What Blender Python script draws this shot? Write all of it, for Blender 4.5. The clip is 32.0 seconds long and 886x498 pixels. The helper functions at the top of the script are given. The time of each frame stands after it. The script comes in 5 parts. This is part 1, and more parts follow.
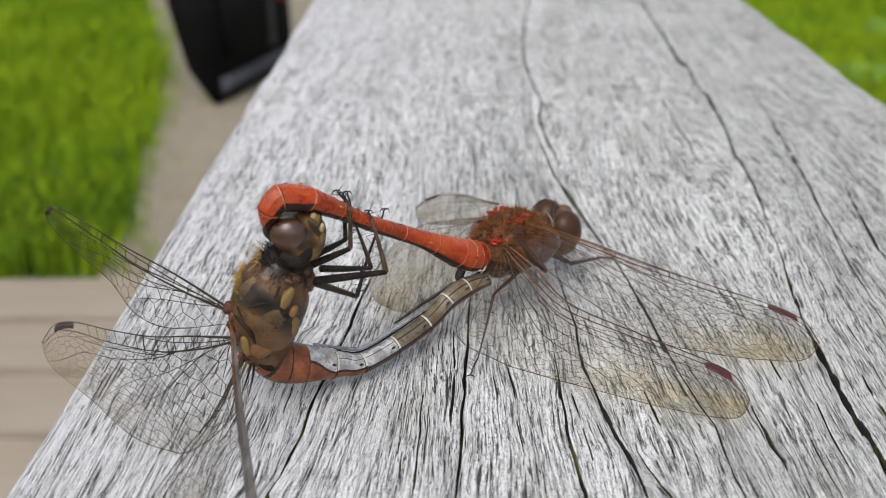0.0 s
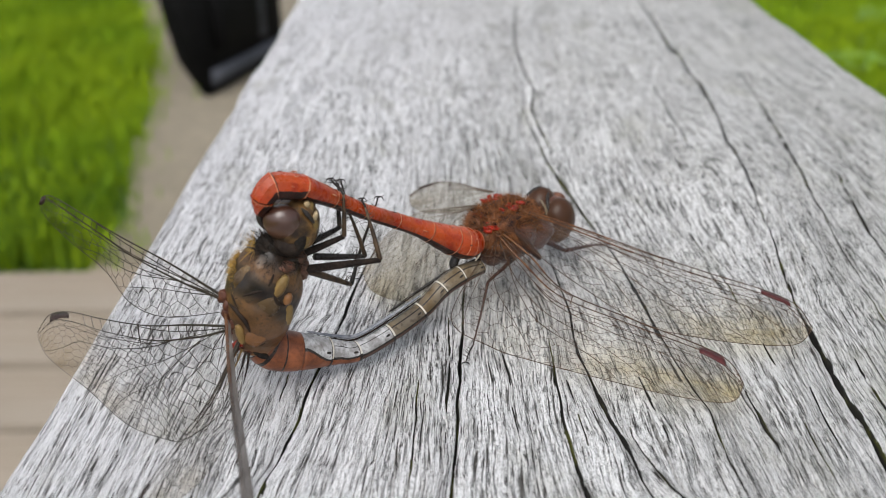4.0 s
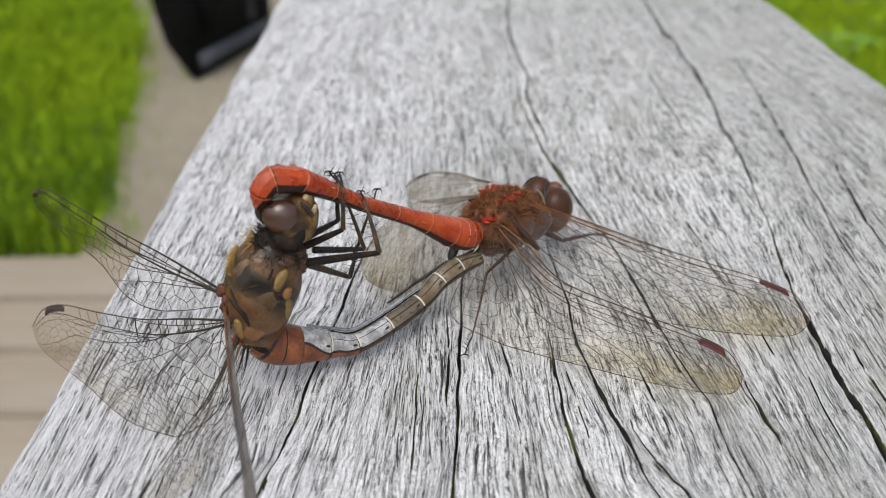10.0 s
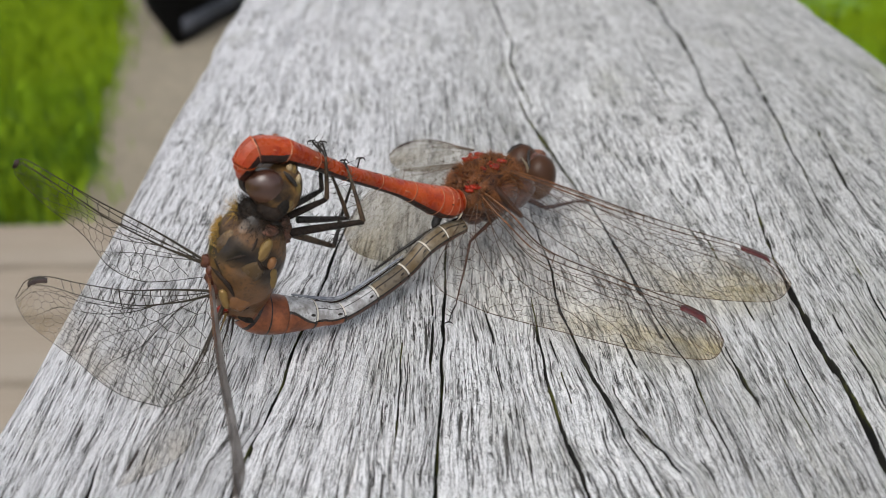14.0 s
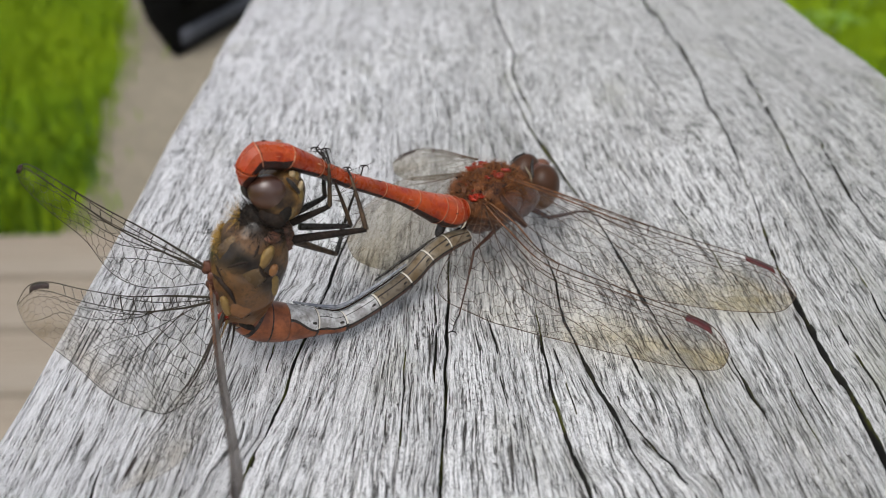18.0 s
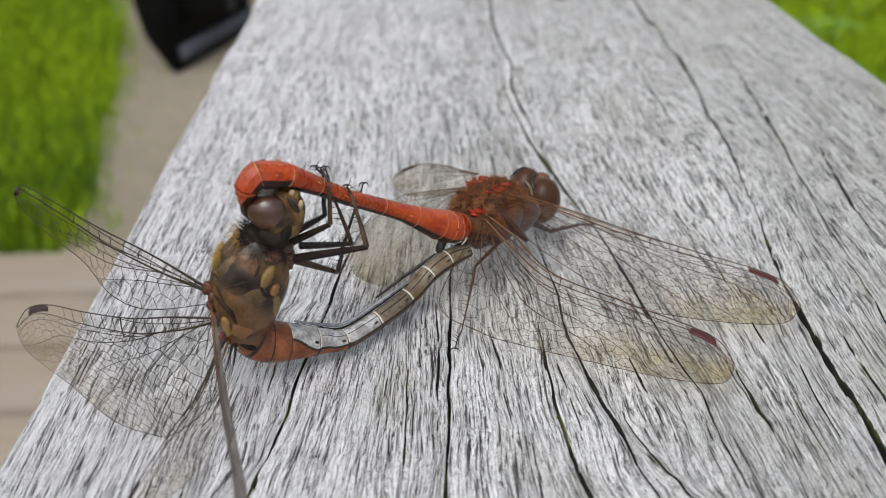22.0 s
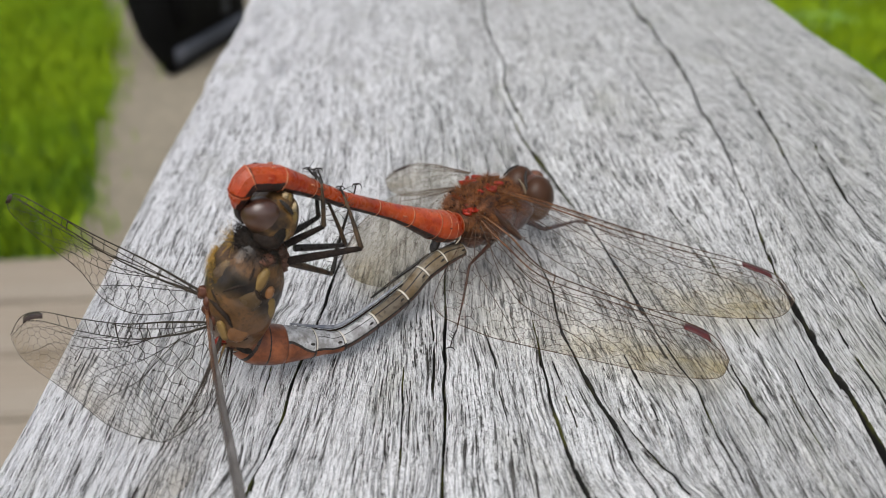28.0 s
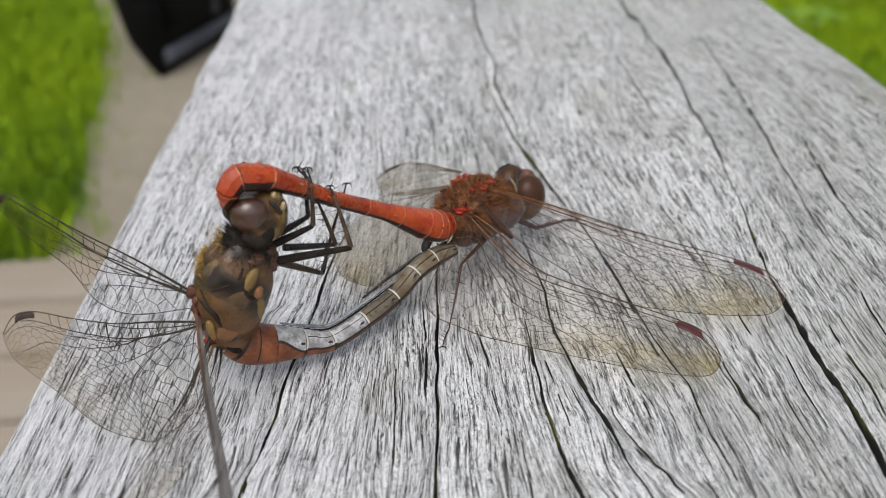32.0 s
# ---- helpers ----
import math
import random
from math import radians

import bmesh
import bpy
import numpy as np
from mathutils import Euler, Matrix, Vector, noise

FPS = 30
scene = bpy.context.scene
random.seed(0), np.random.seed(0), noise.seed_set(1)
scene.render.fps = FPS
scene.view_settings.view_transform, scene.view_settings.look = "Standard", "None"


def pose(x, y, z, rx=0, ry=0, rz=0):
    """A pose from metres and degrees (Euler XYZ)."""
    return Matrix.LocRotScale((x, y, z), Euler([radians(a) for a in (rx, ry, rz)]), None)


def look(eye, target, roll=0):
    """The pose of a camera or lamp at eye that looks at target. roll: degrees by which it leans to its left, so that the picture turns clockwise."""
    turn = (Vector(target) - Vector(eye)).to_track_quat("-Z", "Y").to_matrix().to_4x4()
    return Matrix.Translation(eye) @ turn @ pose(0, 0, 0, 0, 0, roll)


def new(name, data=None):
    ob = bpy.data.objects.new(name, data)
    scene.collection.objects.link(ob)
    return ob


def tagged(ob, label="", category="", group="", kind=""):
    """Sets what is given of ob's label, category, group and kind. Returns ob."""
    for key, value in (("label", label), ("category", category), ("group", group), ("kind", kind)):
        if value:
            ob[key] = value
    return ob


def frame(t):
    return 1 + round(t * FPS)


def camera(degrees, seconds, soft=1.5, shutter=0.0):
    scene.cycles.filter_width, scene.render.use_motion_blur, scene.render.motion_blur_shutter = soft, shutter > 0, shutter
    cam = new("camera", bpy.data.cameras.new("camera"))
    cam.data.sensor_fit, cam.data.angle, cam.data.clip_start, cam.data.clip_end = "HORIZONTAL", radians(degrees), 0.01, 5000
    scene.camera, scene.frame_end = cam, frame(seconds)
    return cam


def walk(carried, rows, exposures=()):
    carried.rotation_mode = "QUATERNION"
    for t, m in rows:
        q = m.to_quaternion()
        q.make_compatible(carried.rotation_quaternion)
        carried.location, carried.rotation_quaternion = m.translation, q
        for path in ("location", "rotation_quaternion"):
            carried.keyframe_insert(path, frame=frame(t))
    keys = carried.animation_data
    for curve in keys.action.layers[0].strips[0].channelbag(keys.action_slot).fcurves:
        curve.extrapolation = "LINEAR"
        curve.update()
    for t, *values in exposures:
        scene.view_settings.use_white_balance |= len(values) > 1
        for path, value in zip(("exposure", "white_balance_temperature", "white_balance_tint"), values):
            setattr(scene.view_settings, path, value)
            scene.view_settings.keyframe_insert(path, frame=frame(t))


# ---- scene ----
TOP = 0.75  # height of the plank's upper face
cam = camera(49.46, 32.0, soft=0.9)
walk(cam, [
    (0.0, pose(0.032861, 0.000000, 0.796257, 64.140, 0.721, 0.371)),
    (0.5, pose(0.032894, -0.000044, 0.796177, 64.056, 0.916, 0.244)),
    (1.0, pose(0.032680, -0.000203, 0.796158, 63.952, 0.848, 0.169)),
    (1.5, pose(0.032649, -0.000098, 0.796141, 63.852, 0.856, 0.106)),
    (2.0, pose(0.032624, -0.000105, 0.796253, 63.734, 0.982, -0.069)),
    (2.5, pose(0.032676, -0.000095, 0.796279, 63.629, 1.043, -0.165)),
    (3.0, pose(0.032699, -0.000215, 0.796276, 63.551, 1.044, -0.273)),
    (3.5, pose(0.032748, -0.000224, 0.796178, 63.556, 0.972, -0.249)),
    (5.5, pose(0.032280, -0.000147, 0.796016, 63.655, 0.733, -0.045)),
    (6.0, pose(0.032211, -0.000065, 0.795971, 63.681, 0.775, 0.202)),
    (6.5, pose(0.032096, 0.000042, 0.796004, 63.695, 0.845, 0.268)),
    (7.0, pose(0.031981, 0.000263, 0.796201, 63.561, 0.951, 0.150)),
    (7.5, pose(0.031934, 0.000289, 0.796147, 63.438, 0.966, 0.009)),
    (8.0, pose(0.031945, 0.000339, 0.796254, 63.182, 1.016, -0.200)),
    (8.5, pose(0.032071, 0.000203, 0.796343, 63.024, 1.155, -0.390)),
    (9.0, pose(0.032014, 0.000307, 0.796388, 62.852, 1.061, -0.591)),
    (9.5, pose(0.031977, 0.000449, 0.796514, 62.643, 0.963, -0.774)),
    (10.0, pose(0.031958, 0.000476, 0.796639, 62.535, 0.868, -0.864)),
    (10.5, pose(0.032038, 0.000223, 0.796772, 62.256, 0.715, -0.943)),
    (11.0, pose(0.032080, 0.000133, 0.796835, 61.833, 0.812, -1.278)),
    (11.5, pose(0.032072, 0.000305, 0.796774, 61.466, 0.661, -1.409)),
    (12.0, pose(0.032218, 0.000368, 0.796870, 61.132, 0.729, -1.544)),
    (12.5, pose(0.032206, 0.000415, 0.796784, 60.777, 0.765, -1.664)),
    (13.0, pose(0.032142, 0.000470, 0.796788, 60.640, 0.727, -1.717)),
    (13.5, pose(0.032159, 0.000463, 0.796886, 60.537, 0.740, -1.739)),
    (14.0, pose(0.032206, 0.000339, 0.796915, 60.511, 0.760, -1.731)),
    (14.5, pose(0.032258, 0.000326, 0.796903, 60.525, 0.795, -1.719)),
    (16.5, pose(0.032290, 0.000082, 0.796924, 60.795, 0.952, -1.900)),
    (17.0, pose(0.032153, 0.000070, 0.796681, 60.965, 0.820, -1.855)),
    (17.5, pose(0.031981, 0.000192, 0.796526, 61.189, 0.502, -1.652)),
    (18.0, pose(0.031641, 0.000646, 0.796435, 61.238, 0.455, -1.740)),
    (18.5, pose(0.031422, 0.001082, 0.796252, 61.455, 0.435, -1.641)),
    (19.0, pose(0.031448, 0.001150, 0.796359, 61.657, 0.694, -1.693)),
    (19.5, pose(0.031413, 0.001096, 0.796416, 61.814, 0.841, -1.794)),
    (20.0, pose(0.031552, 0.001091, 0.796466, 61.928, 1.003, -1.851)),
    (20.5, pose(0.031630, 0.001103, 0.796569, 61.930, 1.176, -1.984)),
    (21.0, pose(0.031624, 0.001218, 0.796517, 61.958, 1.101, -1.934)),
    (21.5, pose(0.031722, 0.001236, 0.796475, 61.974, 1.273, -2.044)),
    (22.0, pose(0.031682, 0.001258, 0.796543, 61.921, 1.265, -2.090)),
    (22.5, pose(0.031785, 0.001358, 0.796493, 61.915, 1.365, -2.137)),
    (23.0, pose(0.031865, 0.001265, 0.796568, 61.873, 1.509, -2.245)),
    (23.5, pose(0.031938, 0.001239, 0.796612, 61.788, 1.603, -2.309)),
    (24.0, pose(0.031968, 0.001256, 0.796603, 61.751, 1.695, -2.405)),
    (24.5, pose(0.032042, 0.001256, 0.796658, 61.737, 1.768, -2.430)),
    (25.0, pose(0.032010, 0.001235, 0.796641, 61.735, 1.763, -2.471)),
    (25.5, pose(0.032064, 0.001280, 0.796575, 61.767, 1.881, -2.536)),
    (27.5, pose(0.032111, 0.001194, 0.796672, 61.811, 1.979, -2.564)),
    (28.0, pose(0.032082, 0.001158, 0.796625, 61.849, 2.010, -2.603)),
    (28.5, pose(0.032120, 0.001151, 0.796559, 61.872, 2.084, -2.622)),
    (29.0, pose(0.032044, 0.001274, 0.796679, 61.859, 2.068, -2.663)),
    (29.5, pose(0.031977, 0.001302, 0.796714, 61.852, 2.084, -2.732)),
    (30.0, pose(0.032021, 0.001339, 0.796700, 61.797, 2.259, -2.928)),
    (30.5, pose(0.031979, 0.001297, 0.796715, 61.773, 2.215, -3.028)),
    (31.0, pose(0.032041, 0.001417, 0.796653, 61.780, 2.208, -3.106)),
    (31.5, pose(0.032057, 0.001410, 0.796620, 61.754, 2.187, -3.208)),
    (32.0, pose(0.032094, 0.001277, 0.796572, 61.778, 2.136, -3.229)),
], exposures=[(0.0, 0.35), (3.0, 0.36), (9.0, 0.38), (11.0, 0.38), (13.0, 0.28), (20.0, 0.27), (28.0, 0.30), (32.0, 0.29)])

# slight blur of near and far things, as a small close-up lens gives it
cam.data.dof.use_dof = True
cam.data.dof.focus_distance = 0.0815
cam.data.dof.aperture_fstop = 40.0

# ---- light: a bright overcast sky ----
SUN_UP, SUN_TURN = 58, 205
world = bpy.data.worlds.new("sky")
scene.world = world
world.use_nodes = True
wn = world.node_tree.nodes
sky = wn.new("ShaderNodeTexSky")
sky.sky_type = "NISHITA"
sky.sun_disc = False
sky.sun_elevation = radians(SUN_UP)
sky.sun_rotation = radians(SUN_TURN)
sky.air_density, sky.dust_density, sky.ozone_density = 1.0, 4.0, 1.0
pale = wn.new("ShaderNodeHueSaturation")
pale.inputs["Saturation"].default_value = 0.35
world.node_tree.links.new(sky.outputs[0], pale.inputs["Color"])
world.node_tree.links.new(pale.outputs[0], wn["Background"].inputs["Color"])
wn["Background"].inputs["Strength"].default_value = 0.15
sun = new("sun", bpy.data.lights.new("sun", "SUN"))
sun.data.energy, sun.data.angle, sun.data.color = 1.05, radians(48), (1.0, 0.985, 0.96)
sun_dir = Vector((math.sin(radians(SUN_TURN)) * math.cos(radians(SUN_UP)),
                  math.cos(radians(SUN_TURN)) * math.cos(radians(SUN_UP)), math.sin(radians(SUN_UP))))
sun.matrix_world = look(sun_dir * 5, (0, 0, 0))


# ---- materials ----
class Nodes:
    """Short ways to add nodes to one material."""

    def __init__(self, name):
        self.mat = bpy.data.materials.new(name)
        self.mat.use_nodes = True
        self.nt = self.mat.node_tree
        self.bsdf = self.nt.nodes["Principled BSDF"]
        self.uv = ""

    def add(self, kind, **inputs):
        n = self.nt.nodes.new(kind)
        for k, v in inputs.items():
            self.put(n.inputs[k.replace("_", " ")], v)
        return n

    def put(self, socket, v):
        if isinstance(v, bpy.types.NodeSocket):
            self.nt.links.new(v, socket)
        else:
            socket.default_value = v

    def coords(self, sx=1, sy=1, sz=1, warp=None):
        if self.uv:
            uv = self.add("ShaderNodeUVMap")
            uv.uv_map = self.uv
            tc = uv.outputs[0]
        else:
            tc = self.add("ShaderNodeTexCoord").outputs["Object"]
        if warp is not None:
            a = self.add("ShaderNodeVectorMath")
            self.nt.links.new(tc, a.inputs[0])
            self.nt.links.new(warp, a.inputs[1])
            tc = a.outputs[0]
        m = self.add("ShaderNodeMapping", Vector=tc, Scale=(sx, sy, sz))
        return m.outputs[0]

    def noise(self, vec, scale=1.0, detail=3.0, rough=0.55, color=False):
        n = self.add("ShaderNodeTexNoise", Vector=vec, Scale=scale, Detail=detail, Roughness=rough)
        return n.outputs["Color" if color else "Fac"]

    def ramp(self, fac, *stops):
        n = self.add("ShaderNodeValToRGB", Fac=fac)
        el = n.color_ramp.elements
        while len(el) < len(stops):
            el.new(0.5)
        for e, (p, c) in zip(el, stops):
            e.position = p
            e.color = (c, c, c, 1) if isinstance(c, (int, float)) else (*c, 1)
        return n.outputs[0]

    def mix(self, fac, a, b, how="MIX"):
        n = self.add("ShaderNodeMix")
        n.data_type, n.blend_type = "RGBA", how
        self.put(n.inputs[0], fac)
        for s, v in ((6, a), (7, b)):
            if isinstance(v, tuple):
                v = (*v, 1) if len(v) == 3 else v
            self.put(n.inputs[s], v)
        return n.outputs[2]

    def math(self, how, a, b=0.0):
        n = self.add("ShaderNodeMath")
        n.operation = how
        self.put(n.inputs[0], a)
        self.put(n.inputs[1], b)
        return n.outputs[0]

    def bump(self, height, distance, strength=1.0, normal=None):
        n = self.add("ShaderNodeBump", Height=height, Distance=distance, Strength=strength)
        if normal is not None:
            self.put(n.inputs["Normal"], normal)
        return n.outputs[0]

    def finish(self, color, rough=0.6, normal=None, **more):
        if isinstance(color, tuple):
            color = (*color, 1)
        self.put(self.bsdf.inputs["Base Color"], color)
        self.put(self.bsdf.inputs["Roughness"], rough)
        if normal is not None:
            self.put(self.bsdf.inputs["Normal"], normal)
        for k, v in more.items():
            self.put(self.bsdf.inputs[k.replace("_", " ")], v)
        return self.mat


def weathered_wood(name, uv=""):
    """Old silver-grey wood: fine ragged fibres, short dark checks, pale bloom and a little moss."""
    n = Nodes(name)
    n.uv = uv
    wob = n.noise(n.coords(160, 45, 160), 1, 3, color=True)
    shift = n.add("ShaderNodeVectorMath")
    shift.operation = "MULTIPLY_ADD"
    n.nt.links.new(wob, shift.inputs[0])
    shift.inputs[1].default_value = (0.0006, 0, 0)
    shift.inputs[2].default_value = (-0.0003, 0, 0)
    w = shift.outputs[0]
    grain = n.noise(n.coords(2300, 48, 2300, w), 1, 4, 0.65)
    fibre = n.noise(n.coords(4300, 300, 4300, w), 1, 4, 0.72)
    thread = n.noise(n.coords(7600, 1500, 7600, w), 1, 5, 0.75)
    crumb = n.noise(n.coords(10500, 6200, 10500), 1, 3, 0.7)
    broad = n.noise(n.coords(330, 16, 330, w), 1, 3, 0.5)
    patch = n.noise(n.coords(75, 40, 75), 1, 5, 0.6)
    where = n.ramp(n.noise(n.coords(620, 60, 620, w), 1, 3), (0.44, 0.0), (0.54, 1.0))
    dash = n.noise(n.coords(5200, 150, 5200, w), 1, 5, 0.70)
    pore = n.noise(n.coords(6600, 480, 6600, w), 1, 5, 0.72)
    moss = n.noise(n.coords(120, 50, 120), 1, 5, 0.7)
    c = n.ramp(fibre, (0.35, (0.30, 0.298, 0.29)), (0.44, (0.54, 0.54, 0.535)), (0.51, (0.67, 0.67, 0.67)), (0.60, (0.87, 0.87, 0.875)))
    c = n.mix(0.45, c, n.ramp(grain, (0.38, 0.16), (0.46, 0.48), (0.58, 0.64)), "OVERLAY")
    c = n.mix(0.85, c, n.ramp(thread, (0.38, 0.12), (0.48, 0.50), (0.58, 0.88)), "OVERLAY")
    c = n.mix(0.95, c, n.ramp(crumb, (0.40, 0.10), (0.49, 0.50), (0.58, 0.90)), "OVERLAY")
    c = n.mix(n.ramp(broad, (0.46, 0.0), (0.74, 0.30)), c, (0.36, 0.355, 0.34))
    c = n.mix(n.ramp(patch, (0.42, 0.0), (0.66, 0.22)), c, (0.62, 0.63, 0.64))
    c = n.mix(n.ramp(patch, (0.36, 0.30), (0.48, 0.0)), c, (0.36, 0.365, 0.34))
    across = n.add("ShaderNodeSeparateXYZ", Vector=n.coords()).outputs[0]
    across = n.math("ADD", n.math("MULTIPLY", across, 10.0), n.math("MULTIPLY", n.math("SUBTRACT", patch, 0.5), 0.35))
    # Stronger light on the left side, put into the colour as pale blue-grey.
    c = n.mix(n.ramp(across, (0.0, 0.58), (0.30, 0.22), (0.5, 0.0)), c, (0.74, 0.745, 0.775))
    # Greyer and greener towards the right.
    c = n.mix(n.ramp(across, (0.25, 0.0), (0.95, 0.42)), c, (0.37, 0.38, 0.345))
    c = n.mix(n.ramp(moss, (0.55, 0.0), (0.72, 0.45)), c, (0.27, 0.27, 0.185))
    dark = (0.040, 0.036, 0.031)
    gritty = n.math("MULTIPLY", n.math("SUBTRACT", crumb, 0.5), 0.16)
    dashes = n.math("MULTIPLY", n.ramp(n.math("ADD", dash, gritty), (0.560, 0.0), (0.585, 0.95)), where)
    pores = n.math("MULTIPLY", n.ramp(n.math("ADD", pore, gritty), (0.585, 0.0), (0.61, 0.92)), n.math("ADD", n.math("MULTIPLY", where, 0.55), 0.35))
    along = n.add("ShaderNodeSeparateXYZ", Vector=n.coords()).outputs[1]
    # Dark dashes and pores weaken further along the plank.
    mark_fade = n.ramp(n.math("ADD", along, n.math("MULTIPLY", n.math("SUBTRACT", broad, 0.5), 0.06)), (0.085, 1.0), (0.15, 0.60))
    dashes, pores = n.math("MULTIPLY", dashes, mark_fade), n.math("MULTIPLY", pores, mark_fade)
    lines = None
    for sx, sy, thick, off in ((1500, 26, 0.011, 0.0), (2600, 60, 0.013, 3.7), (1000, 16, 0.008, 9.1)):
        place = n.add("ShaderNodeVectorMath")
        n.nt.links.new(n.coords(sx, sy, sx, w), place.inputs[0])
        place.inputs[1].default_value = (off, off, off)
        away = n.math("ABSOLUTE", n.math("SUBTRACT", n.noise(place.outputs[0], 1, 3, 0.6), 0.5))
        thin = n.ramp(n.math("ADD", away, n.math("MULTIPLY", gritty, -0.12)), (0.0, 1.0), (thick * 0.5, 0.85), (thick, 0.0))
        thin = n.math("MULTIPLY", thin, n.ramp(n.noise(n.coords(sx * 0.7, sy * 9, sx * 0.7, w), 1, 3, 0.6), (0.46, 0.0), (0.54, 1.0)))
        lines = thin if lines is None else n.math("MAXIMUM", lines, thin)
    c = n.mix(n.math("MULTIPLY", lines, 0.95), c, (0.075, 0.070, 0.062))
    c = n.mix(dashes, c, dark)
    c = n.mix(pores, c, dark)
    pores = n.math("MAXIMUM", pores, lines)
    h = n.math("ADD", n.math("MULTIPLY", grain, 0.35), n.math("MULTIPLY", fibre, 0.5))
    h = n.math("ADD", h, n.math("MULTIPLY", thread, 0.4))
    h = n.math("ADD", h, n.math("MULTIPLY", crumb, 0.2))
    h = n.math("SUBTRACT", h, n.math("MULTIPLY", n.math("MAXIMUM", dashes, pores), 0.6))
    nb = n.bump(h, 0.00045, 1.0)
    return n.finish(c, 0.88, nb, Specular_IOR_Level=0.22)


def crack_dirt():
    n = Nodes("crack_dirt")
    m = n.noise(n.coords(500, 160, 500), 1, 4, 0.6)
    c = n.ramp(m, (0.45, (0.008, 0.0075, 0.006)), (0.54, (0.018, 0.017, 0.011)), (0.62, (0.075, 0.078, 0.014)))
    return n.finish(c, 0.95, n.bump(m, 0.0003))


def chitin(name, a, b, dark=(0.02, 0.012, 0.008), size=1600, rough=0.35, specks=0.5, bump=0.00006, coat=0.25, blotch=0.0):
    """Insect skin: two colours mottled, dark specks, fine relief."""
    n = Nodes(name)
    m = n.noise(n.coords(size, size, size), 1, 4, 0.6)
    s = n.noise(n.coords(size * 3, size * 3, size * 3), 1, 2, 0.6)
    c = n.mix(n.ramp(m, (0.35, 0.0), (0.65, 1.0)), a, b)
    c = n.mix(n.ramp(s, (0.56, 0.0), (0.72, specks)), c, dark)
    if blotch:
        large = n.noise(n.coords(size * 0.5, size * 0.5, size * 0.5), 1, 5, 0.65)
        c = n.mix(n.ramp(large, (0.47, 0.0), (0.60, blotch)), c, dark)
    nb = n.bump(n.math("ADD", m, n.math("MULTIPLY", s, 0.5)), bump, 0.8)
    return n.finish(c, n.ramp(s, (0.3, rough * 0.8), (0.7, rough * 1.3)), nb, Coat_Weight=coat * 0.3, Coat_Roughness=0.2, Specular_IOR_Level=0.28)


def membrane(name, tint, stain, stain_amount, gloss, milk=0.0):
    n = Nodes(name)
    nt = n.nt
    cloud = n.noise(n.coords(260, 260, 260), 1, 4, 0.6)
    age = n.add("ShaderNodeAttribute")
    age.attribute_name = "amber"
    much = n.math("MULTIPLY", n.ramp(cloud, (0.36, 0.15 * stain_amount), (0.62, stain_amount)), n.math("ADD", n.math("MULTIPLY", age.outputs["Fac"], 0.9), 0.12))
    col = n.mix(much, tint, stain)
    tr = n.add("ShaderNodeBsdfTransparent", Color=col)
    gl = n.add("ShaderNodeBsdfGlossy", Color=(1, 1, 1, 1), Roughness=0.25)
    bumpy = n.bump(n.noise(n.coords(1300, 1300, 1300), 1, 2), 0.0002, 0.8)
    nt.links.new(bumpy, gl.inputs["Normal"])
    fr = n.add("ShaderNodeFresnel", IOR=1.5)
    amount = n.math("MULTIPLY", fr.outputs[0], gloss)
    mx = n.add("ShaderNodeMixShader", Fac=amount)
    haze = n.add("ShaderNodeBsdfTranslucent", Color=(0.60, 0.54, 0.43, 1))
    dull = n.add("ShaderNodeMixShader", Fac=n.ramp(cloud, (0.35, milk * 0.7), (0.65, milk)))
    nt.links.new(tr.outputs[0], dull.inputs[1])
    nt.links.new(haze.outputs[0], dull.inputs[2])
    nt.links.new(dull.outputs[0], mx.inputs[1])
    nt.links.new(gl.outputs[0], mx.inputs[2])
    nt.links.new(mx.outputs[0], nt.nodes["Material Output"].inputs["Surface"])
    return n.mat


def folded_film():
    """Wing film seen on edge, many folds deep: dull and nearly closed."""
    n = Nodes("folded_wing_film")
    m = n.noise(n.coords(900, 200, 900), 1, 3)
    tr = n.add("ShaderNodeBsdfTransparent", Color=(0.9, 0.88, 0.86, 1))
    df = n.add("ShaderNodeBsdfDiffuse", Color=n.mix(m, (0.14, 0.12, 0.105), (0.27, 0.24, 0.22)))
    mx = n.add("ShaderNodeMixShader", Fac=n.ramp(m, (0.3, 0.65), (0.7, 0.92)))
    n.nt.links.new(tr.outputs[0], mx.inputs[1])
    n.nt.links.new(df.outputs[0], mx.inputs[2])
    n.nt.links.new(mx.outputs[0], n.nt.nodes["Material Output"].inputs["Surface"])
    return n.mat


def compound_eye(name, top, low, gloss=0.35):
    n = Nodes(name)
    cells = n.add("ShaderNodeTexVoronoi", Vector=n.coords(11000, 11000, 11000), Scale=1.0)
    z = n.add("ShaderNodeSeparateXYZ", Vector=n.add("ShaderNodeTexCoord").outputs["Generated"]).outputs[2]
    band = n.math("ADD", z, n.math("MULTIPLY", n.noise(n.coords(900, 900, 900), 1, 2), 0.12))
    c = n.mix(n.ramp(band, (0.30, 0.0), (0.62, 1.0)), low, top)
    nb = n.bump(cells.outputs["Distance"], 0.00001, 0.4)
    return n.finish(c, 0.36, nb, Coat_Weight=gloss, Coat_Roughness=0.16, Specular_IOR_Level=0.12 + 0.6 * gloss)


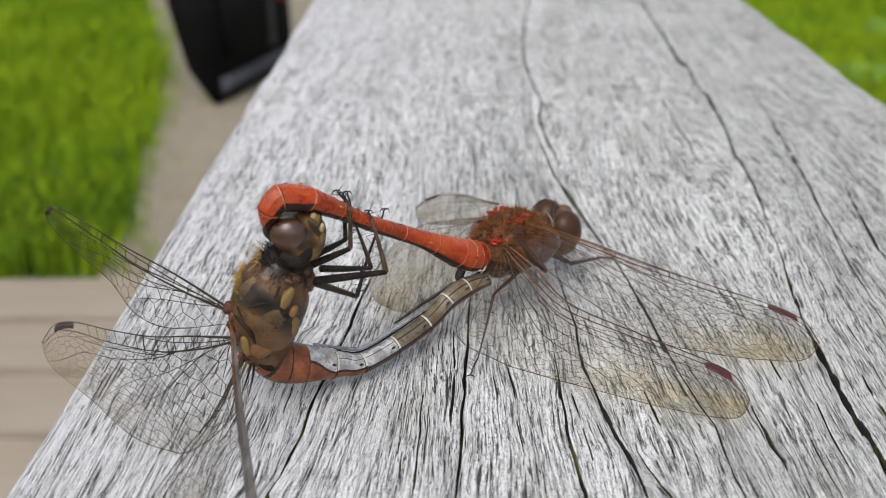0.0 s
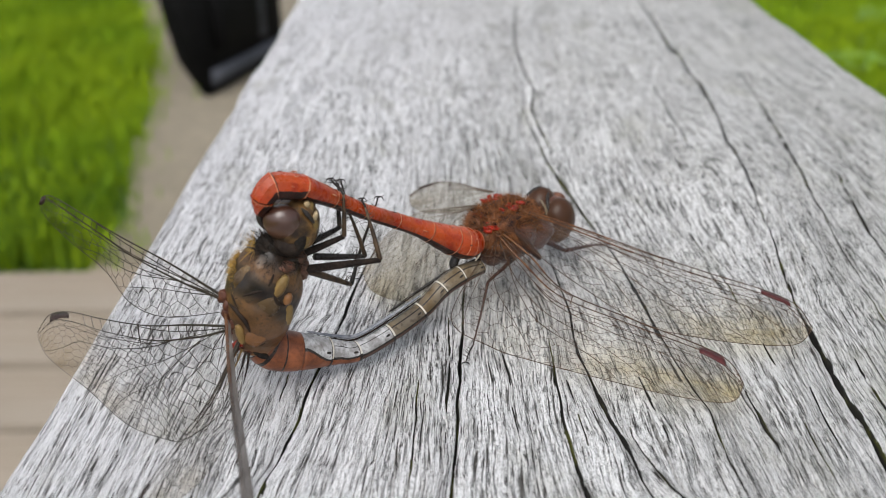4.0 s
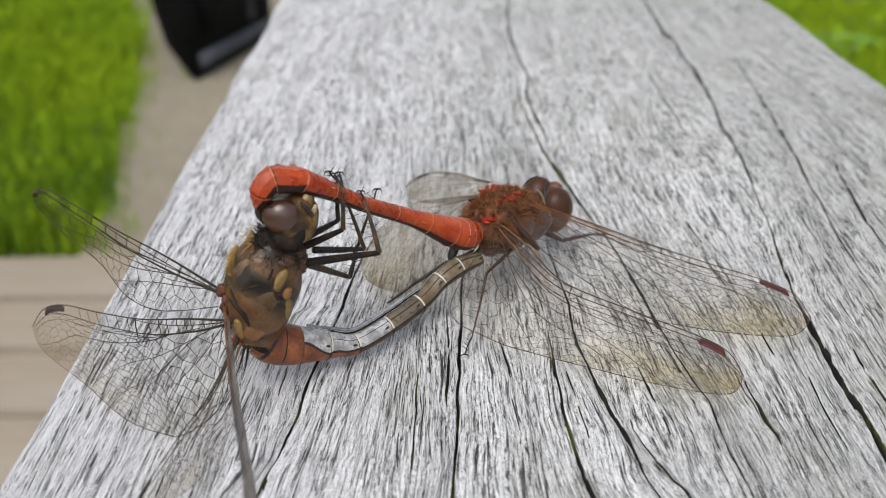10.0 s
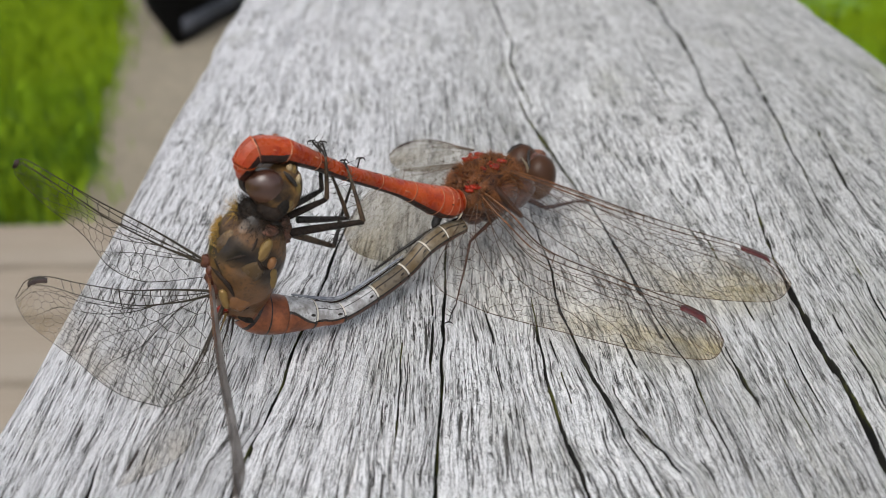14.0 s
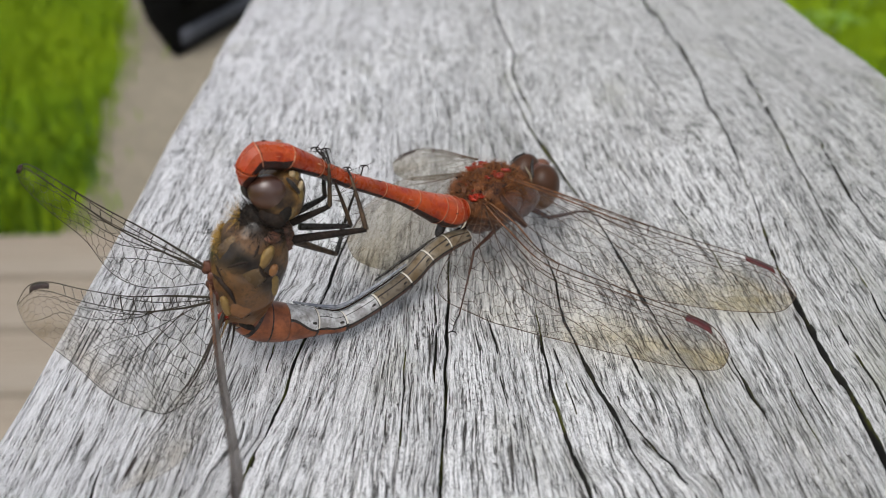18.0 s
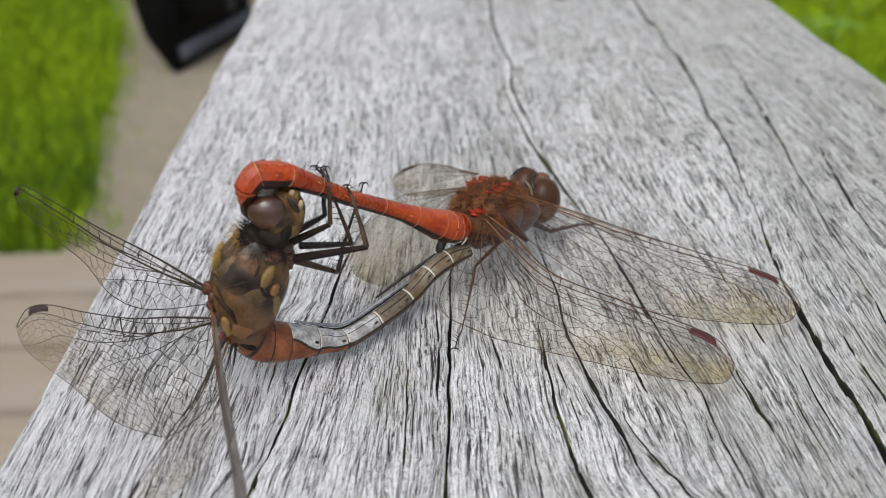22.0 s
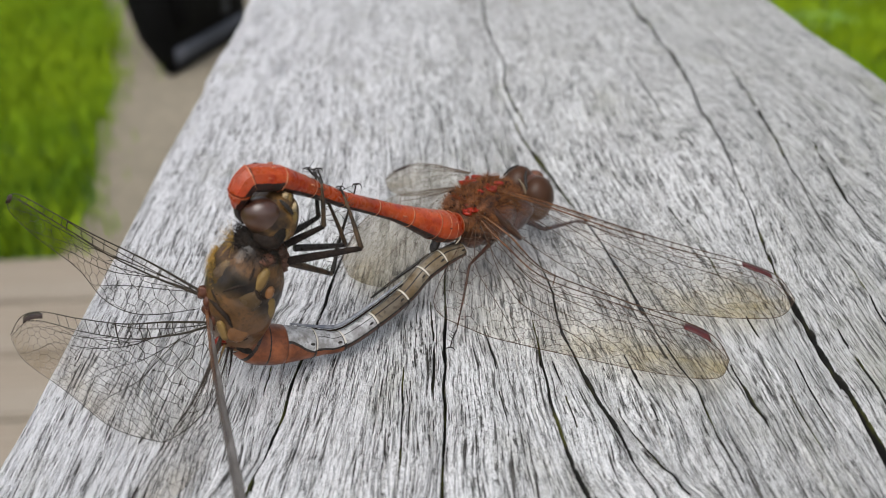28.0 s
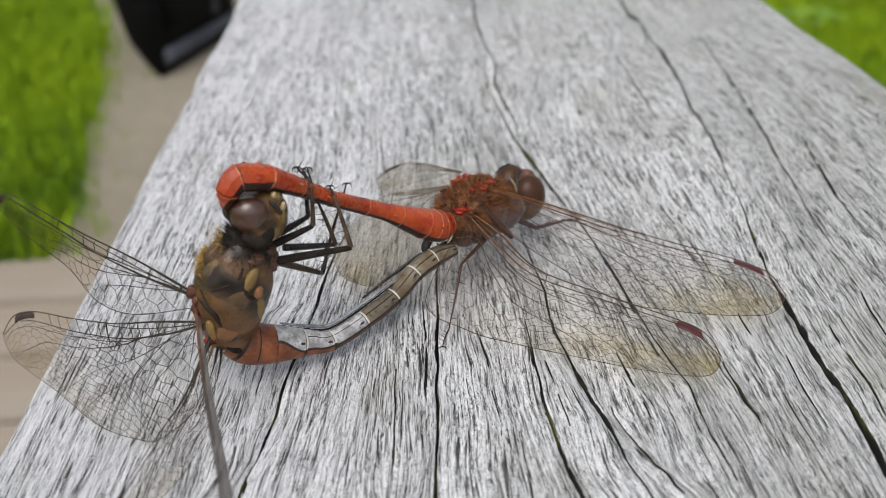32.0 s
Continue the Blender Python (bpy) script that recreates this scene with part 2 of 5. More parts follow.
def soil(name, a, b, scale, bump):
    n = Nodes(name)
    big = n.noise(n.coords(), scale * 0.12, 4, 0.6)
    fine = n.noise(n.coords(), scale * 6, 4, 0.65)
    c = n.mix(n.ramp(big, (0.35, 0.0), (0.65, 1.0)), a, b)
    c = n.mix(0.5, c, n.ramp(fine, (0.3, 0.35), (0.7, 0.65)), "OVERLAY")
    return n.finish(c, 0.95, n.bump(fine, bump))


def board_wood():
    n = Nodes("deck_wood")
    g = n.noise(n.coords(6, 160, 60), 1, 4, 0.6)
    big = n.noise(n.coords(1.5, 6, 3), 1, 3)
    oi = n.add("ShaderNodeObjectInfo").outputs["Random"]
    c = n.ramp(g, (0.3, (0.17, 0.135, 0.10)), (0.55, (0.27, 0.225, 0.175)), (0.75, (0.35, 0.30, 0.245)))
    c = n.mix(n.ramp(big, (0.4, 0.0), (0.7, 0.5)), c, (0.30, 0.27, 0.23))
    c = n.mix(n.math("MULTIPLY", oi, 0.4), c, (0.32, 0.265, 0.20))
    return n.finish(c, 0.85, n.bump(g, 0.002))


def leaf_mat(name, a, b, size=8.0):
    n = Nodes(name)
    ri = n.add("ShaderNodeNewGeometry").outputs["Random Per Island"]
    big = n.noise(n.coords(), size, 3)
    c = n.mix(ri, a, b)
    c = n.mix(n.ramp(big, (0.4, 0.0), (0.65, 0.6)), c, (b[0] * 1.5, b[1] * 1.25, b[2]))
    c = n.mix(n.ramp(n.noise(n.coords(), size * 1.7, 4, 0.6), (0.44, 0.22), (0.56, 0.0)), c, (a[0] * 0.45, a[1] * 0.55, a[2]))
    return n.finish(c, 0.75, Specular_IOR_Level=0.12)


def fabric(name, color, size=900):
    n = Nodes(name)
    wv = n.add("ShaderNodeTexWave", Vector=n.coords(size, size, size), Scale=1.0, Distortion=1.0).outputs["Fac"]
    ns = n.noise(n.coords(12, 12, 12), 1, 4)
    c = n.mix(n.ramp(ns, (0.3, 0.0), (0.7, 0.5)), color, tuple(min(1, v * 1.7 + 0.004) for v in color))
    return n.finish(c, 0.85, n.bump(wv, 0.0004, 0.4), Specular_IOR_Level=0.12)


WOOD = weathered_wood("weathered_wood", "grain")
POST_WOOD = weathered_wood("weathered_post")
DIRT = crack_dirt()
RED = chitin("red_skin", (0.27, 0.024, 0.007), (0.52, 0.085, 0.018), dark=(0.10, 0.019, 0.008), size=560, specks=0.35, rough=0.28, blotch=0.55)
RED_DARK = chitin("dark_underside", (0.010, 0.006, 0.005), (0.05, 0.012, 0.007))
RING = chitin("pale_joint", (0.40, 0.11, 0.045), (0.55, 0.26, 0.14), specks=0.1)
MALE_THORAX = chitin("russet_thorax", (0.19, 0.066, 0.018), (0.020, 0.008, 0.005), size=900, rough=0.5, specks=0.6, bump=0.0002, coat=0.05)
MALE_SIDE = chitin("dull_thorax_side", (0.045, 0.016, 0.009), (0.135, 0.062, 0.042), size=800, rough=0.36, specks=0.6, coat=0.4, bump=0.00015)
RUST = chitin("rust_skin", (0.26, 0.10, 0.030), (0.10, 0.034, 0.011), size=1200, rough=0.5)
HINGE_F = chitin("hinge_skin", (0.055, 0.016, 0.009), (0.09, 0.03, 0.014), size=1500, rough=0.45)
STRIPE = chitin("brown_stripe", (0.085, 0.030, 0.012), (0.035, 0.014, 0.008), size=700, blotch=0.6)
SCARLET = chitin("scarlet_wing_root", (0.36, 0.026, 0.010), (0.16, 0.012, 0.006), size=1300, rough=0.3, specks=0.5)
YELLOW = chitin("yellow_plate", (0.24, 0.155, 0.050), (0.15, 0.085, 0.028), size=600, specks=0.25)
OCHRE = chitin("ochre_plate", (0.23, 0.155, 0.050), (0.15, 0.090, 0.030), size=500, specks=0.12)


def banded_thorax():
    n = Nodes("banded_thorax")
    wave = n.add("ShaderNodeTexWave", Vector=n.coords(70, 50, 130), Scale=1.0, Distortion=7.0, Detail=3.0)
    wave.bands_direction = "DIAGONAL"
    wave = wave.outputs["Fac"]
    m = n.noise(n.coords(500, 500, 500), 1, 4, 0.6)
    fine = n.noise(n.coords(3500, 3500, 3500), 1, 2)
    c = n.ramp(wave, (0.10, (0.006, 0.004, 0.003)), (0.30, (0.020, 0.012, 0.006)), (0.62, (0.050, 0.028, 0.012)), (0.92, (0.12, 0.058, 0.020)))
    c = n.mix(n.ramp(m, (0.40, 0.0), (0.66, 0.75)), c, (0.048, 0.026, 0.012))
    c = n.mix(n.ramp(fine, (0.52, 0.0), (0.66, 0.6)), c, (0.020, 0.013, 0.008))
    z = n.add("ShaderNodeSeparateXYZ", Vector=n.coords(100, 100, 100)).outputs[2]
    c = n.mix(n.ramp(n.math("ADD", z, n.math("MULTIPLY", m, 0.3)), (0.55, 0.8), (1.0, 0.0)), c, (0.21, 0.10, 0.040))
    nb = n.bump(n.math("ADD", wave, m), 0.00025, 0.6)
    return n.finish(c, 0.34, nb, Coat_Weight=0.15, Coat_Roughness=0.15, Specular_IOR_Level=0.35)


THORAX_F = banded_thorax()
PLATE_F = chitin("brown_side_plate", (0.050, 0.029, 0.013), (0.160, 0.102, 0.046), dark=(0.014, 0.009, 0.006), size=420, rough=0.26, specks=0.45, bump=0.00010, coat=0.5, blotch=0.6)
AMBER_F = chitin("amber_side_plate", (0.23, 0.105, 0.038), (0.12, 0.055, 0.022), size=420, rough=0.30, specks=0.4, coat=0.6)
# Colour of the painted highlight on the female's shoulder plate.
PALE_GLINT = chitin("pale_glint", (0.20, 0.14, 0.075), (0.12, 0.08, 0.04), specks=0.2)
NECK = chitin("black_hairy_skin", (0.006, 0.005, 0.004), (0.016, 0.010, 0.006), rough=0.8, coat=0.0)
SEAM = chitin("dark_seam", (0.008, 0.005, 0.004), (0.022, 0.013, 0.008), rough=0.75, coat=0.0)
ORANGE = chitin("orange_brown_skin", (0.27, 0.088, 0.034), (0.15, 0.046, 0.019), dark=(0.06, 0.022, 0.012), size=600, specks=0.35, blotch=0.5)
ASH = chitin("ash_grey_bloom", (0.52, 0.52, 0.53), (0.33, 0.32, 0.31), dark=(0.10, 0.09, 0.085), size=1000, rough=0.6, specks=0.7, coat=0.0, blotch=0.45)
SLATE = chitin("slate_fold", (0.14, 0.15, 0.18), (0.34, 0.35, 0.37), size=700, specks=0.6, rough=0.5)
BROWN = chitin("red_brown_flank", (0.095, 0.040, 0.022), (0.055, 0.028, 0.018), size=900, specks=0.4)
RIM = chitin("ivory_rim", (0.62, 0.60, 0.54), (0.50, 0.46, 0.38), specks=0.1, rough=0.6)
UMBER = chitin("umber_skin", (0.12, 0.082, 0.040), (0.25, 0.21, 0.155), size=550, specks=0.6, blotch=0.5)
BLACK = chitin("black_skin", (0.012, 0.010, 0.009), (0.03, 0.024, 0.02), rough=0.3, coat=0.4)
LEG_BASE = chitin("leg_base_skin", (0.16, 0.065, 0.04), (0.07, 0.04, 0.025), size=900, rough=0.4)
TAN_LEG = chitin("tan_leg", (0.085, 0.052, 0.028), (0.018, 0.012, 0.008), size=1400, rough=0.35)
RED_LEG = chitin("reddish_leg", (0.055, 0.020, 0.011), (0.028, 0.012, 0.008), size=1400, rough=0.35)
EYE_M = compound_eye("male_eye", (0.050, 0.022, 0.011), (0.135, 0.068, 0.034), 0.08)
EYE_F = compound_eye("female_eye", (0.050, 0.020, 0.012), (0.100, 0.044, 0.022), 0.6)
FACE_F = chitin("yellow_face", (0.20, 0.105, 0.030), (0.035, 0.019, 0.010), dark=(0.012, 0.008, 0.006), size=480, specks=0.6, blotch=0.8)
CREAM = chitin("cream_face_patch", (0.42, 0.33, 0.20), (0.28, 0.19, 0.09), specks=0.3, size=900)
PALE = chitin("ivory_mark", (0.62, 0.56, 0.44), (0.5, 0.42, 0.3), specks=0.1)
VEIN_M = chitin("russet_vein", (0.095, 0.048, 0.024), (0.045, 0.025, 0.015), specks=0.0, rough=0.4)
VEIN_F = chitin("dark_vein", (0.020, 0.015, 0.010), (0.035, 0.024, 0.014), specks=0.0, rough=0.4)
VEIN_FAR = chitin("pale_vein", (0.15, 0.10, 0.065), (0.09, 0.055, 0.035), specks=0.0, rough=0.4)
GOLD_VEIN = chitin("amber_vein", (0.17, 0.066, 0.020), (0.075, 0.028, 0.011), specks=0.1)
STIGMA_M = chitin("wine_red_cell", (0.045, 0.008, 0.009), (0.075, 0.013, 0.012), specks=0.1)
STIGMA_F = chitin("dark_brown_cell", (0.018, 0.009, 0.007), (0.035, 0.018, 0.012), specks=0.1)
FILM_M = membrane("male_wing_film", (0.998, 0.995, 0.98), (0.77, 0.66, 0.39), 0.9, 0.05, 0.015)
FILM_F = membrane("female_wing_film", (0.995, 0.993, 0.985), (0.82, 0.76, 0.66), 0.8, 0.06, 0.02)
FILM_EDGE = folded_film()
FILM_FAR = membrane("far_wing_film", (0.97, 0.95, 0.90), (0.80, 0.72, 0.54), 0.9, 0.12, 0.28)
FUZZ_F = chitin("yellow_fuzz", (0.46, 0.29, 0.075), (0.30, 0.18, 0.05), specks=0.0, rough=0.7, coat=0)
FUZZ_M = chitin("russet_fuzz", (0.26, 0.105, 0.035), (0.09, 0.032, 0.013), specks=0.0, rough=0.7, coat=0)
DECK = board_wood()
TURF = soil("turf", (0.045, 0.098, 0.006), (0.072, 0.122, 0.010), 6.0, 0.01)
GRAVEL = soil("trodden_gravel", (0.19, 0.165, 0.12), (0.255, 0.22, 0.165), 5.0, 0.006)
GRASS = leaf_mat("grass_blades", (0.155, 0.27, 0.006), (0.195, 0.31, 0.010), 2.5)
# Lawn blades in a darker green that stands for shade.
GRASS_SHADE = leaf_mat("shade_grass_blades", (0.060, 0.125, 0.005), (0.085, 0.16, 0.008), 2.5)
HERB = leaf_mat("broad_leaves", (0.10, 0.22, 0.03), (0.20, 0.32, 0.10), 6.0)
HERB_DARK = leaf_mat("dark_leaves", (0.012, 0.03, 0.004), (0.025, 0.05, 0.010), 6.0)
BAG = fabric("black_fabric", (0.005, 0.005, 0.0055))
BAND = fabric("grey_webbing", (0.075, 0.080, 0.095))
TAG = fabric("red_tag", (0.30, 0.03, 0.02))


# ---- mesh helpers ----
MM = 0.001
PIVOT = Vector((0.0345, 0.0792, TOP))


def part(name, bm, material, parent, label="", smooth=True):
    """Links a bmesh, in millimetres over the plank's near left corner, as one mesh under a dragonfly."""
    for v in bm.verts:
        v.co = v.co * MM + Vector((0, 0, TOP)) - PIVOT
    return mesh_part(name, bm, material, parent, label, smooth)


def mesh_part(name, bm, material, parent, label="", smooth=True):
    me = bpy.data.meshes.new(name)
    for f in bm.faces:
        f.smooth = smooth
    bm.to_mesh(me)
    bm.free()
    for m in (material if isinstance(material, (list, tuple)) else [material]):
        me.materials.append(m)
    ob = new(name, me)
    ob.parent = parent
    if label:
        tagged(ob, label)
    return ob


def raw_mesh(name, verts, faces, material, parent=None, smooth=False):
    me = bpy.data.meshes.new(name)
    me.from_pydata(verts, [], faces)
    me.polygons.foreach_set("use_smooth", [smooth] * len(me.polygons))
    me.materials.append(material)
    ob = new(name, me)
    ob.parent = parent
    return ob


def spline(points, s):
    """A point of the smooth line through the points, as a tuple; s runs from 0 to len - 1."""
    n = len(points) - 1
    i = max(min(int(s), n - 1), 0)
    u = s - i
    a, b, c, d = points[max(i - 1, 0)], points[i], points[i + 1], points[min(i + 2, n)]
    u2, u3 = u * u, u * u * u
    k0, k1, k2, k3 = -0.5 * u + u2 - 0.5 * u3, 1 - 2.5 * u2 + 1.5 * u3, 0.5 * u + 2 * u2 - 1.5 * u3, 0.5 * (u3 - u2)
    return tuple([k0 * a[j] + k1 * b[j] + k2 * c[j] + k3 * d[j] for j in range(len(b))])


def loft(bm, points, radii, up=(0, 0, 1), rings=12, seg=16, s0=0.0, s1=None, shape=None, index=None, cap=True):
    """A tube round the line through points, with (side, height) radii; shape(u) scales it; index(u, angle) picks the material."""
    s1 = len(points) - 1 if s1 is None else s1
    up = Vector(up)
    rows = []
    for k in range(rings + 1):
        u = k / rings
        s = s0 + (s1 - s0) * u
        p = Vector(spline(points, s))
        e = 0.02
        t = (Vector(spline(points, min(s + e, len(points) - 1))) - Vector(spline(points, max(s - e, 0)))).normalized()
        a, b = spline(radii, s)
        g = shape(u) if shape else 1.0
        h = (up - t * up.dot(t)).normalized()
        side = t.cross(h)
        rows.append([bm.verts.new(p + side * (a * g * math.sin(2 * math.pi * j / seg)) + h * (b * g * math.cos(2 * math.pi * j / seg))) for j in range(seg)])
    for k in range(rings):
        for j in range(seg):
            f = bm.faces.new((rows[k][j], rows[k][(j + 1) % seg], rows[k + 1][(j + 1) % seg], rows[k + 1][j]))
            if index:
                ang = (j + 0.5) / seg * 360
                f.material_index = index((k + 0.5) / rings, ang if ang <= 180 else ang - 360)
    if cap:
        bm.faces.new(rows[0][::-1])
        bm.faces.new(rows[-1])
    return bm


def tube(points, radii, up=(0, 0, 1), rings=12, seg=10, **k):
    return loft(bmesh.new(), points, [(r, r) if isinstance(r, (int, float)) else r for r in radii], up, rings, seg, **k)


def blob(bm, centre, radii, ax=(1, 0, 0), up=(0, 0, 1), seg=18, rough=0.0, power=1.0):
    """An egg shape with its first radius along ax and its third towards up, its skin slightly uneven."""
    x = Vector(ax).normalized()
    z = (Vector(up) - x * Vector(up).dot(x)).normalized()
    y = z.cross(x)
    m = Matrix((x, y, z)).transposed()
    made = bmesh.ops.create_uvsphere(bm, u_segments=seg, v_segments=seg * 2 // 3, radius=1.0)["verts"]
    for v in made:
        q = v.co.copy()
        q = Vector([math.copysign(abs(c) ** power, c) for c in q])
        g = 1 + rough * noise.noise(v.co * 2.3 + Vector(centre))
        v.co = m @ Vector((q.x * radii[0], q.y * radii[1], q.z * radii[2])) * g + Vector(centre)
    return bm


def thing(name, at, label, category, group=""):
    ob = new(name)
    ob.location = at
    ob.empty_display_size = 0.01
    return tagged(ob, label, category, group)


TABLES = {}


def value_noise(x, y, seed):
    """Smooth random field on arrays, cells of size 1."""
    if seed not in TABLES:
        TABLES[seed] = np.random.RandomState(seed).rand(256, 256)
    table = TABLES[seed]
    xi, yi = np.floor(x).astype(int), np.floor(y).astype(int)
    fx, fy = x - xi, y - yi
    fx, fy = fx * fx * (3 - 2 * fx), fy * fy * (3 - 2 * fy)
    at = lambda i, j: table[i % 256, j % 256]
    return (at(xi, yi) * (1 - fx) + at(xi + 1, yi) * fx) * (1 - fy) + (at(xi, yi + 1) * (1 - fx) + at(xi + 1, yi + 1) * fx) * fy


# ---- the plank ----
LEFT, RIGHT, THICK, EDGE = -0.7, 101.6, 38.0, 1.5
# cracks: (across, along, half width) in millimetres, from the far end to the near one, then the depth
CRACKS = [
    ([(50.9, 230, .20), (47.7, 201, .22), (46.5, 184, .34), (46.1, 174, .36), (46.5, 162, .24), (47.1, 152, .20), (47.2, 143, .30), (47.2, 137, .24), (47.6, 130, .16), (48.3, 124, .06)], 1.4),
    ([(44.6, 140, .05), (45.0, 133, .09), (45.5, 125, .15), (46.1, 118, .26), (47.0, 113, .30), (47.8, 108, .28), (48.7, 101, .22), (49.5, 96, .16), (50.2, 92, .10), (50.8, 88, .11),
      (51.3, 83, .17), (51.6, 80, .18), (51.8, 77, .10), (52.1, 73.7, .13), (52.4, 71, .09), (53.0, 66.3, .10), (53.6, 63, .07), (53.5, 60, .08), (53.5, 57, .07), (53.8, 53, .03)], 1.8),
    ([(34.8, 92, .03), (34.5, 84, .06), (34.1, 76, .12), (33.8, 72.4, .15), (33.6, 68, .17), (33.3, 64, .13), (33.3, 60, .12), (32.9, 57, .17), (32.7, 54, .12), (32.6, 51, .17), (32.4, 44, .15)], 2.0),
    ([(43.6, 90, .04), (44.0, 84, .08), (44.3, 79, .12), (44.2, 75.7, .09), (44.2, 72, .12), (44.7, 68, .17), (45.3, 64.2, .18), (45.6, 62, .19), (46.1, 59.7, .18), (46.5, 57, .17), (46.7, 54.7, .14),
      (47.0, 53.3, .11), (47.5, 51.5, .08), (48.3, 46, .04)], 1.9),
    ([(76.9, 169, .12), (75.2, 156, .26), (73.9, 145, .28), (73.2, 136, .26), (72.4, 131, .22), (71.6, 125, .20), (71.4, 119, .20), (71.0, 113, .19), (70.4, 109, .17), (69.9, 105, .10), (69.2, 101, .07),
      (68.6, 96, .05), (67.8, 91, .06), (67.1, 87, .16), (66.6, 83.5, .17), (66.1, 79.5, .07), (65.8, 76.5, .15), (65.6, 73.6, .33), (65.5, 71, .32), (65.3, 68, .30), (65.2, 65.7, .34), (65.2, 63.3, .36),
      (65.3, 61, .38), (65.2, 58.8, .36), (64.9, 55, .38), (64.4, 51.5, .36), (64.2, 44, .36)], 2.6),
    ([(82.6, 156, .05), (81.8, 148, .12), (81.0, 140, .16), (79.6, 126, .17), (78.1, 114.5, .23), (77.3, 109, .22), (76.5, 104, .14), (76.1, 100, .08), (75.2, 94, .09), (74.5, 88, .07), (74.2, 84, .03)], 1.6),
    ([(59.5, 98, .03), (60.1, 91, .07), (60.4, 86, .09), (60.7, 82, .11), (60.8, 76, .12), (60.8, 73, .10), (60.8, 68, .10), (60.7, 63, .08), (60.5, 59, .08), (60.6, 54, .04)], 1.2),
    ([(63.4, 78, .03), (62.9, 70, .08), (62.7, 66.6, .10), (62.6, 64.2, .08), (62.4, 61, .10), (62.3, 58, .04)], 1.0),
    ([(57.2, 64.5, .04), (57.4, 62.5, .16), (57.3, 60.5, .18), (57.7, 58.6, .04)], 0.7),
    ([(68.2, 72, .03), (67.8, 67, .09), (67.8, 64.3, .10), (67.8, 62, .08), (67.2, 58, .03)], 1.0),
    ([(73.6, 80, .03), (73.1, 75.3, .09), (72.6, 72.4, .10), (72.3, 69.6, .08), (71.9, 64, .03)], 1.0),
    ([(48.6, 70, .03), (49.0, 66.5, .07), (49.3, 63.3, .09), (49.6, 60, .04)], 0.9),
    ([(46.9, 60, .03), (47.4, 57.8, .08), (47.9, 56, .10), (48.7, 53.7, .15), (49.2, 53, .13), (49.5, 51.6, .12), (50.1, 50, .04)], 1.0),
    ([(41.9, 75, .03), (41.9, 71, .09), (41.8, 68, .12), (41.8, 65.5, .12), (41.8, 63, .11), (41.8, 60.6, .13), (42.0, 58.2, .15), (42.2, 56, .15), (42.5, 53.7, .17), (42.8, 51.6, .16), (43.4, 46, .10)], 1.3),
    ([(42.5, 70, .03), (42.8, 66.5, .07), (43.0, 64, .07), (43.3, 60, .03)], 0.8),
    ([(37.4, 73, .03), (37.6, 70.6, .10), (37.8, 69, .08), (37.9, 66.5, .09), (37.9, 63.8, .06), (38.1, 60, .03)], 0.9),
    ([(32.8, 77, .03), (32.8, 73, .08), (32.7, 68.2, .09), (32.6, 65.5, .10), (32.5, 63.5, .05), (32.4, 60.5, .03)], 0.9),
    ([(30.1, 69, .03), (30.1, 65, .06), (29.9, 60.5, .06), (29.8, 56.5, .06), (29.6, 53, .02)], 0.8),
    ([(24.3, 90, .03), (23.7, 85.7, .13), (23.2, 82.2, .15), (22.9, 78.7, .13), (22.5, 76, .04), (22.3, 74.7, .18), (22.1, 73.4, .04), (21.7, 71, .13), (21.4, 69.5, .15), (21.0, 67, .13), (20.8, 64.6, .10), (20.5, 61.6, .11), (20.2, 59.9, .15), (19.7, 57.2, .05), (19.2, 55.6, .05), (19.0, 54.3, .16), (18.9, 53.3, .12),
      (18.7, 52, .12), (18.5, 49, .09)], 1.4),
    ([(18.9, 70, .02), (18.8, 67, .06), (18.7, 65, .07), (18.4, 62.5, .02)], 0.8),
    ([(77.2, 232, .20), (76.7, 222, .30), (75.7, 194, .36), (74.7, 179, .40), (73.6, 169, .30), (73.5, 161, .12)], 1.6),
    ([(66.7, 150, .06), (66.4, 140, .14), (66.3, 130, .14), (66.0, 120, .06)], 0.8),
    ([(8.6, 62.6, .02), (8.7, 61.3, .13), (8.8, 59.4, .05)], 0.7),
    ([(8.3, 53, .03), (8.5, 51.6, .12), (8.5, 50, .16), (8.4, 48, .05)], 0.8),
    ([(14.4, 53, .03), (14.4, 51.6, .10), (14.2, 50, .06)], 0.8),
    ([(82.2, 113, .05), (81.7, 110, .10), (80.8, 104, .14), (79.9, 99, .18), (79.4, 95.4, .17), (79.0, 91, .08)], 1.3),
]
# how the grain flows: at each distance along, where the fibres that start at FIBRES lie across the plank
FIBRES = [-20, 4, 22.4, 34.0, 44.3, 52.0, 60.8, 65.7, 73.2, 97, 120]
FLOW = {
    45: [18.2, 32.3, 48.3, 54.2, 60.4, 64.4, 72.0], 60: [20.3, 33.2, 45.9, 53.5, 60.6, 65.3, 72.2], 75: [22.4, 34.0, 44.3, 52.0, 60.8, 65.7, 73.2], 90: [24.3, 34.6, 43.4, 50.4, 60.2, 67.6, 74.8],
    110: [25.8, 35.3, 42.2, 47.7, 59.2, 70.5, 77.5], 130: [27.0, 36.3, 41.8, 46.2, 58.6, 72.3, 80.0], 160: [29.0, 37.5, 42.2, 46.6, 59.0, 75.0, 82.2], 200: [29.0, 37.8, 42.8, 47.7, 60.0, 76.3, 83.5],
}


def smooth_steps(v, at, values):
    """Values between stations, eased by averaging a straight interpolation over a window."""
    return sum(np.interp(v + d, at, values) for d in np.linspace(-7, 7, 9)) / 9


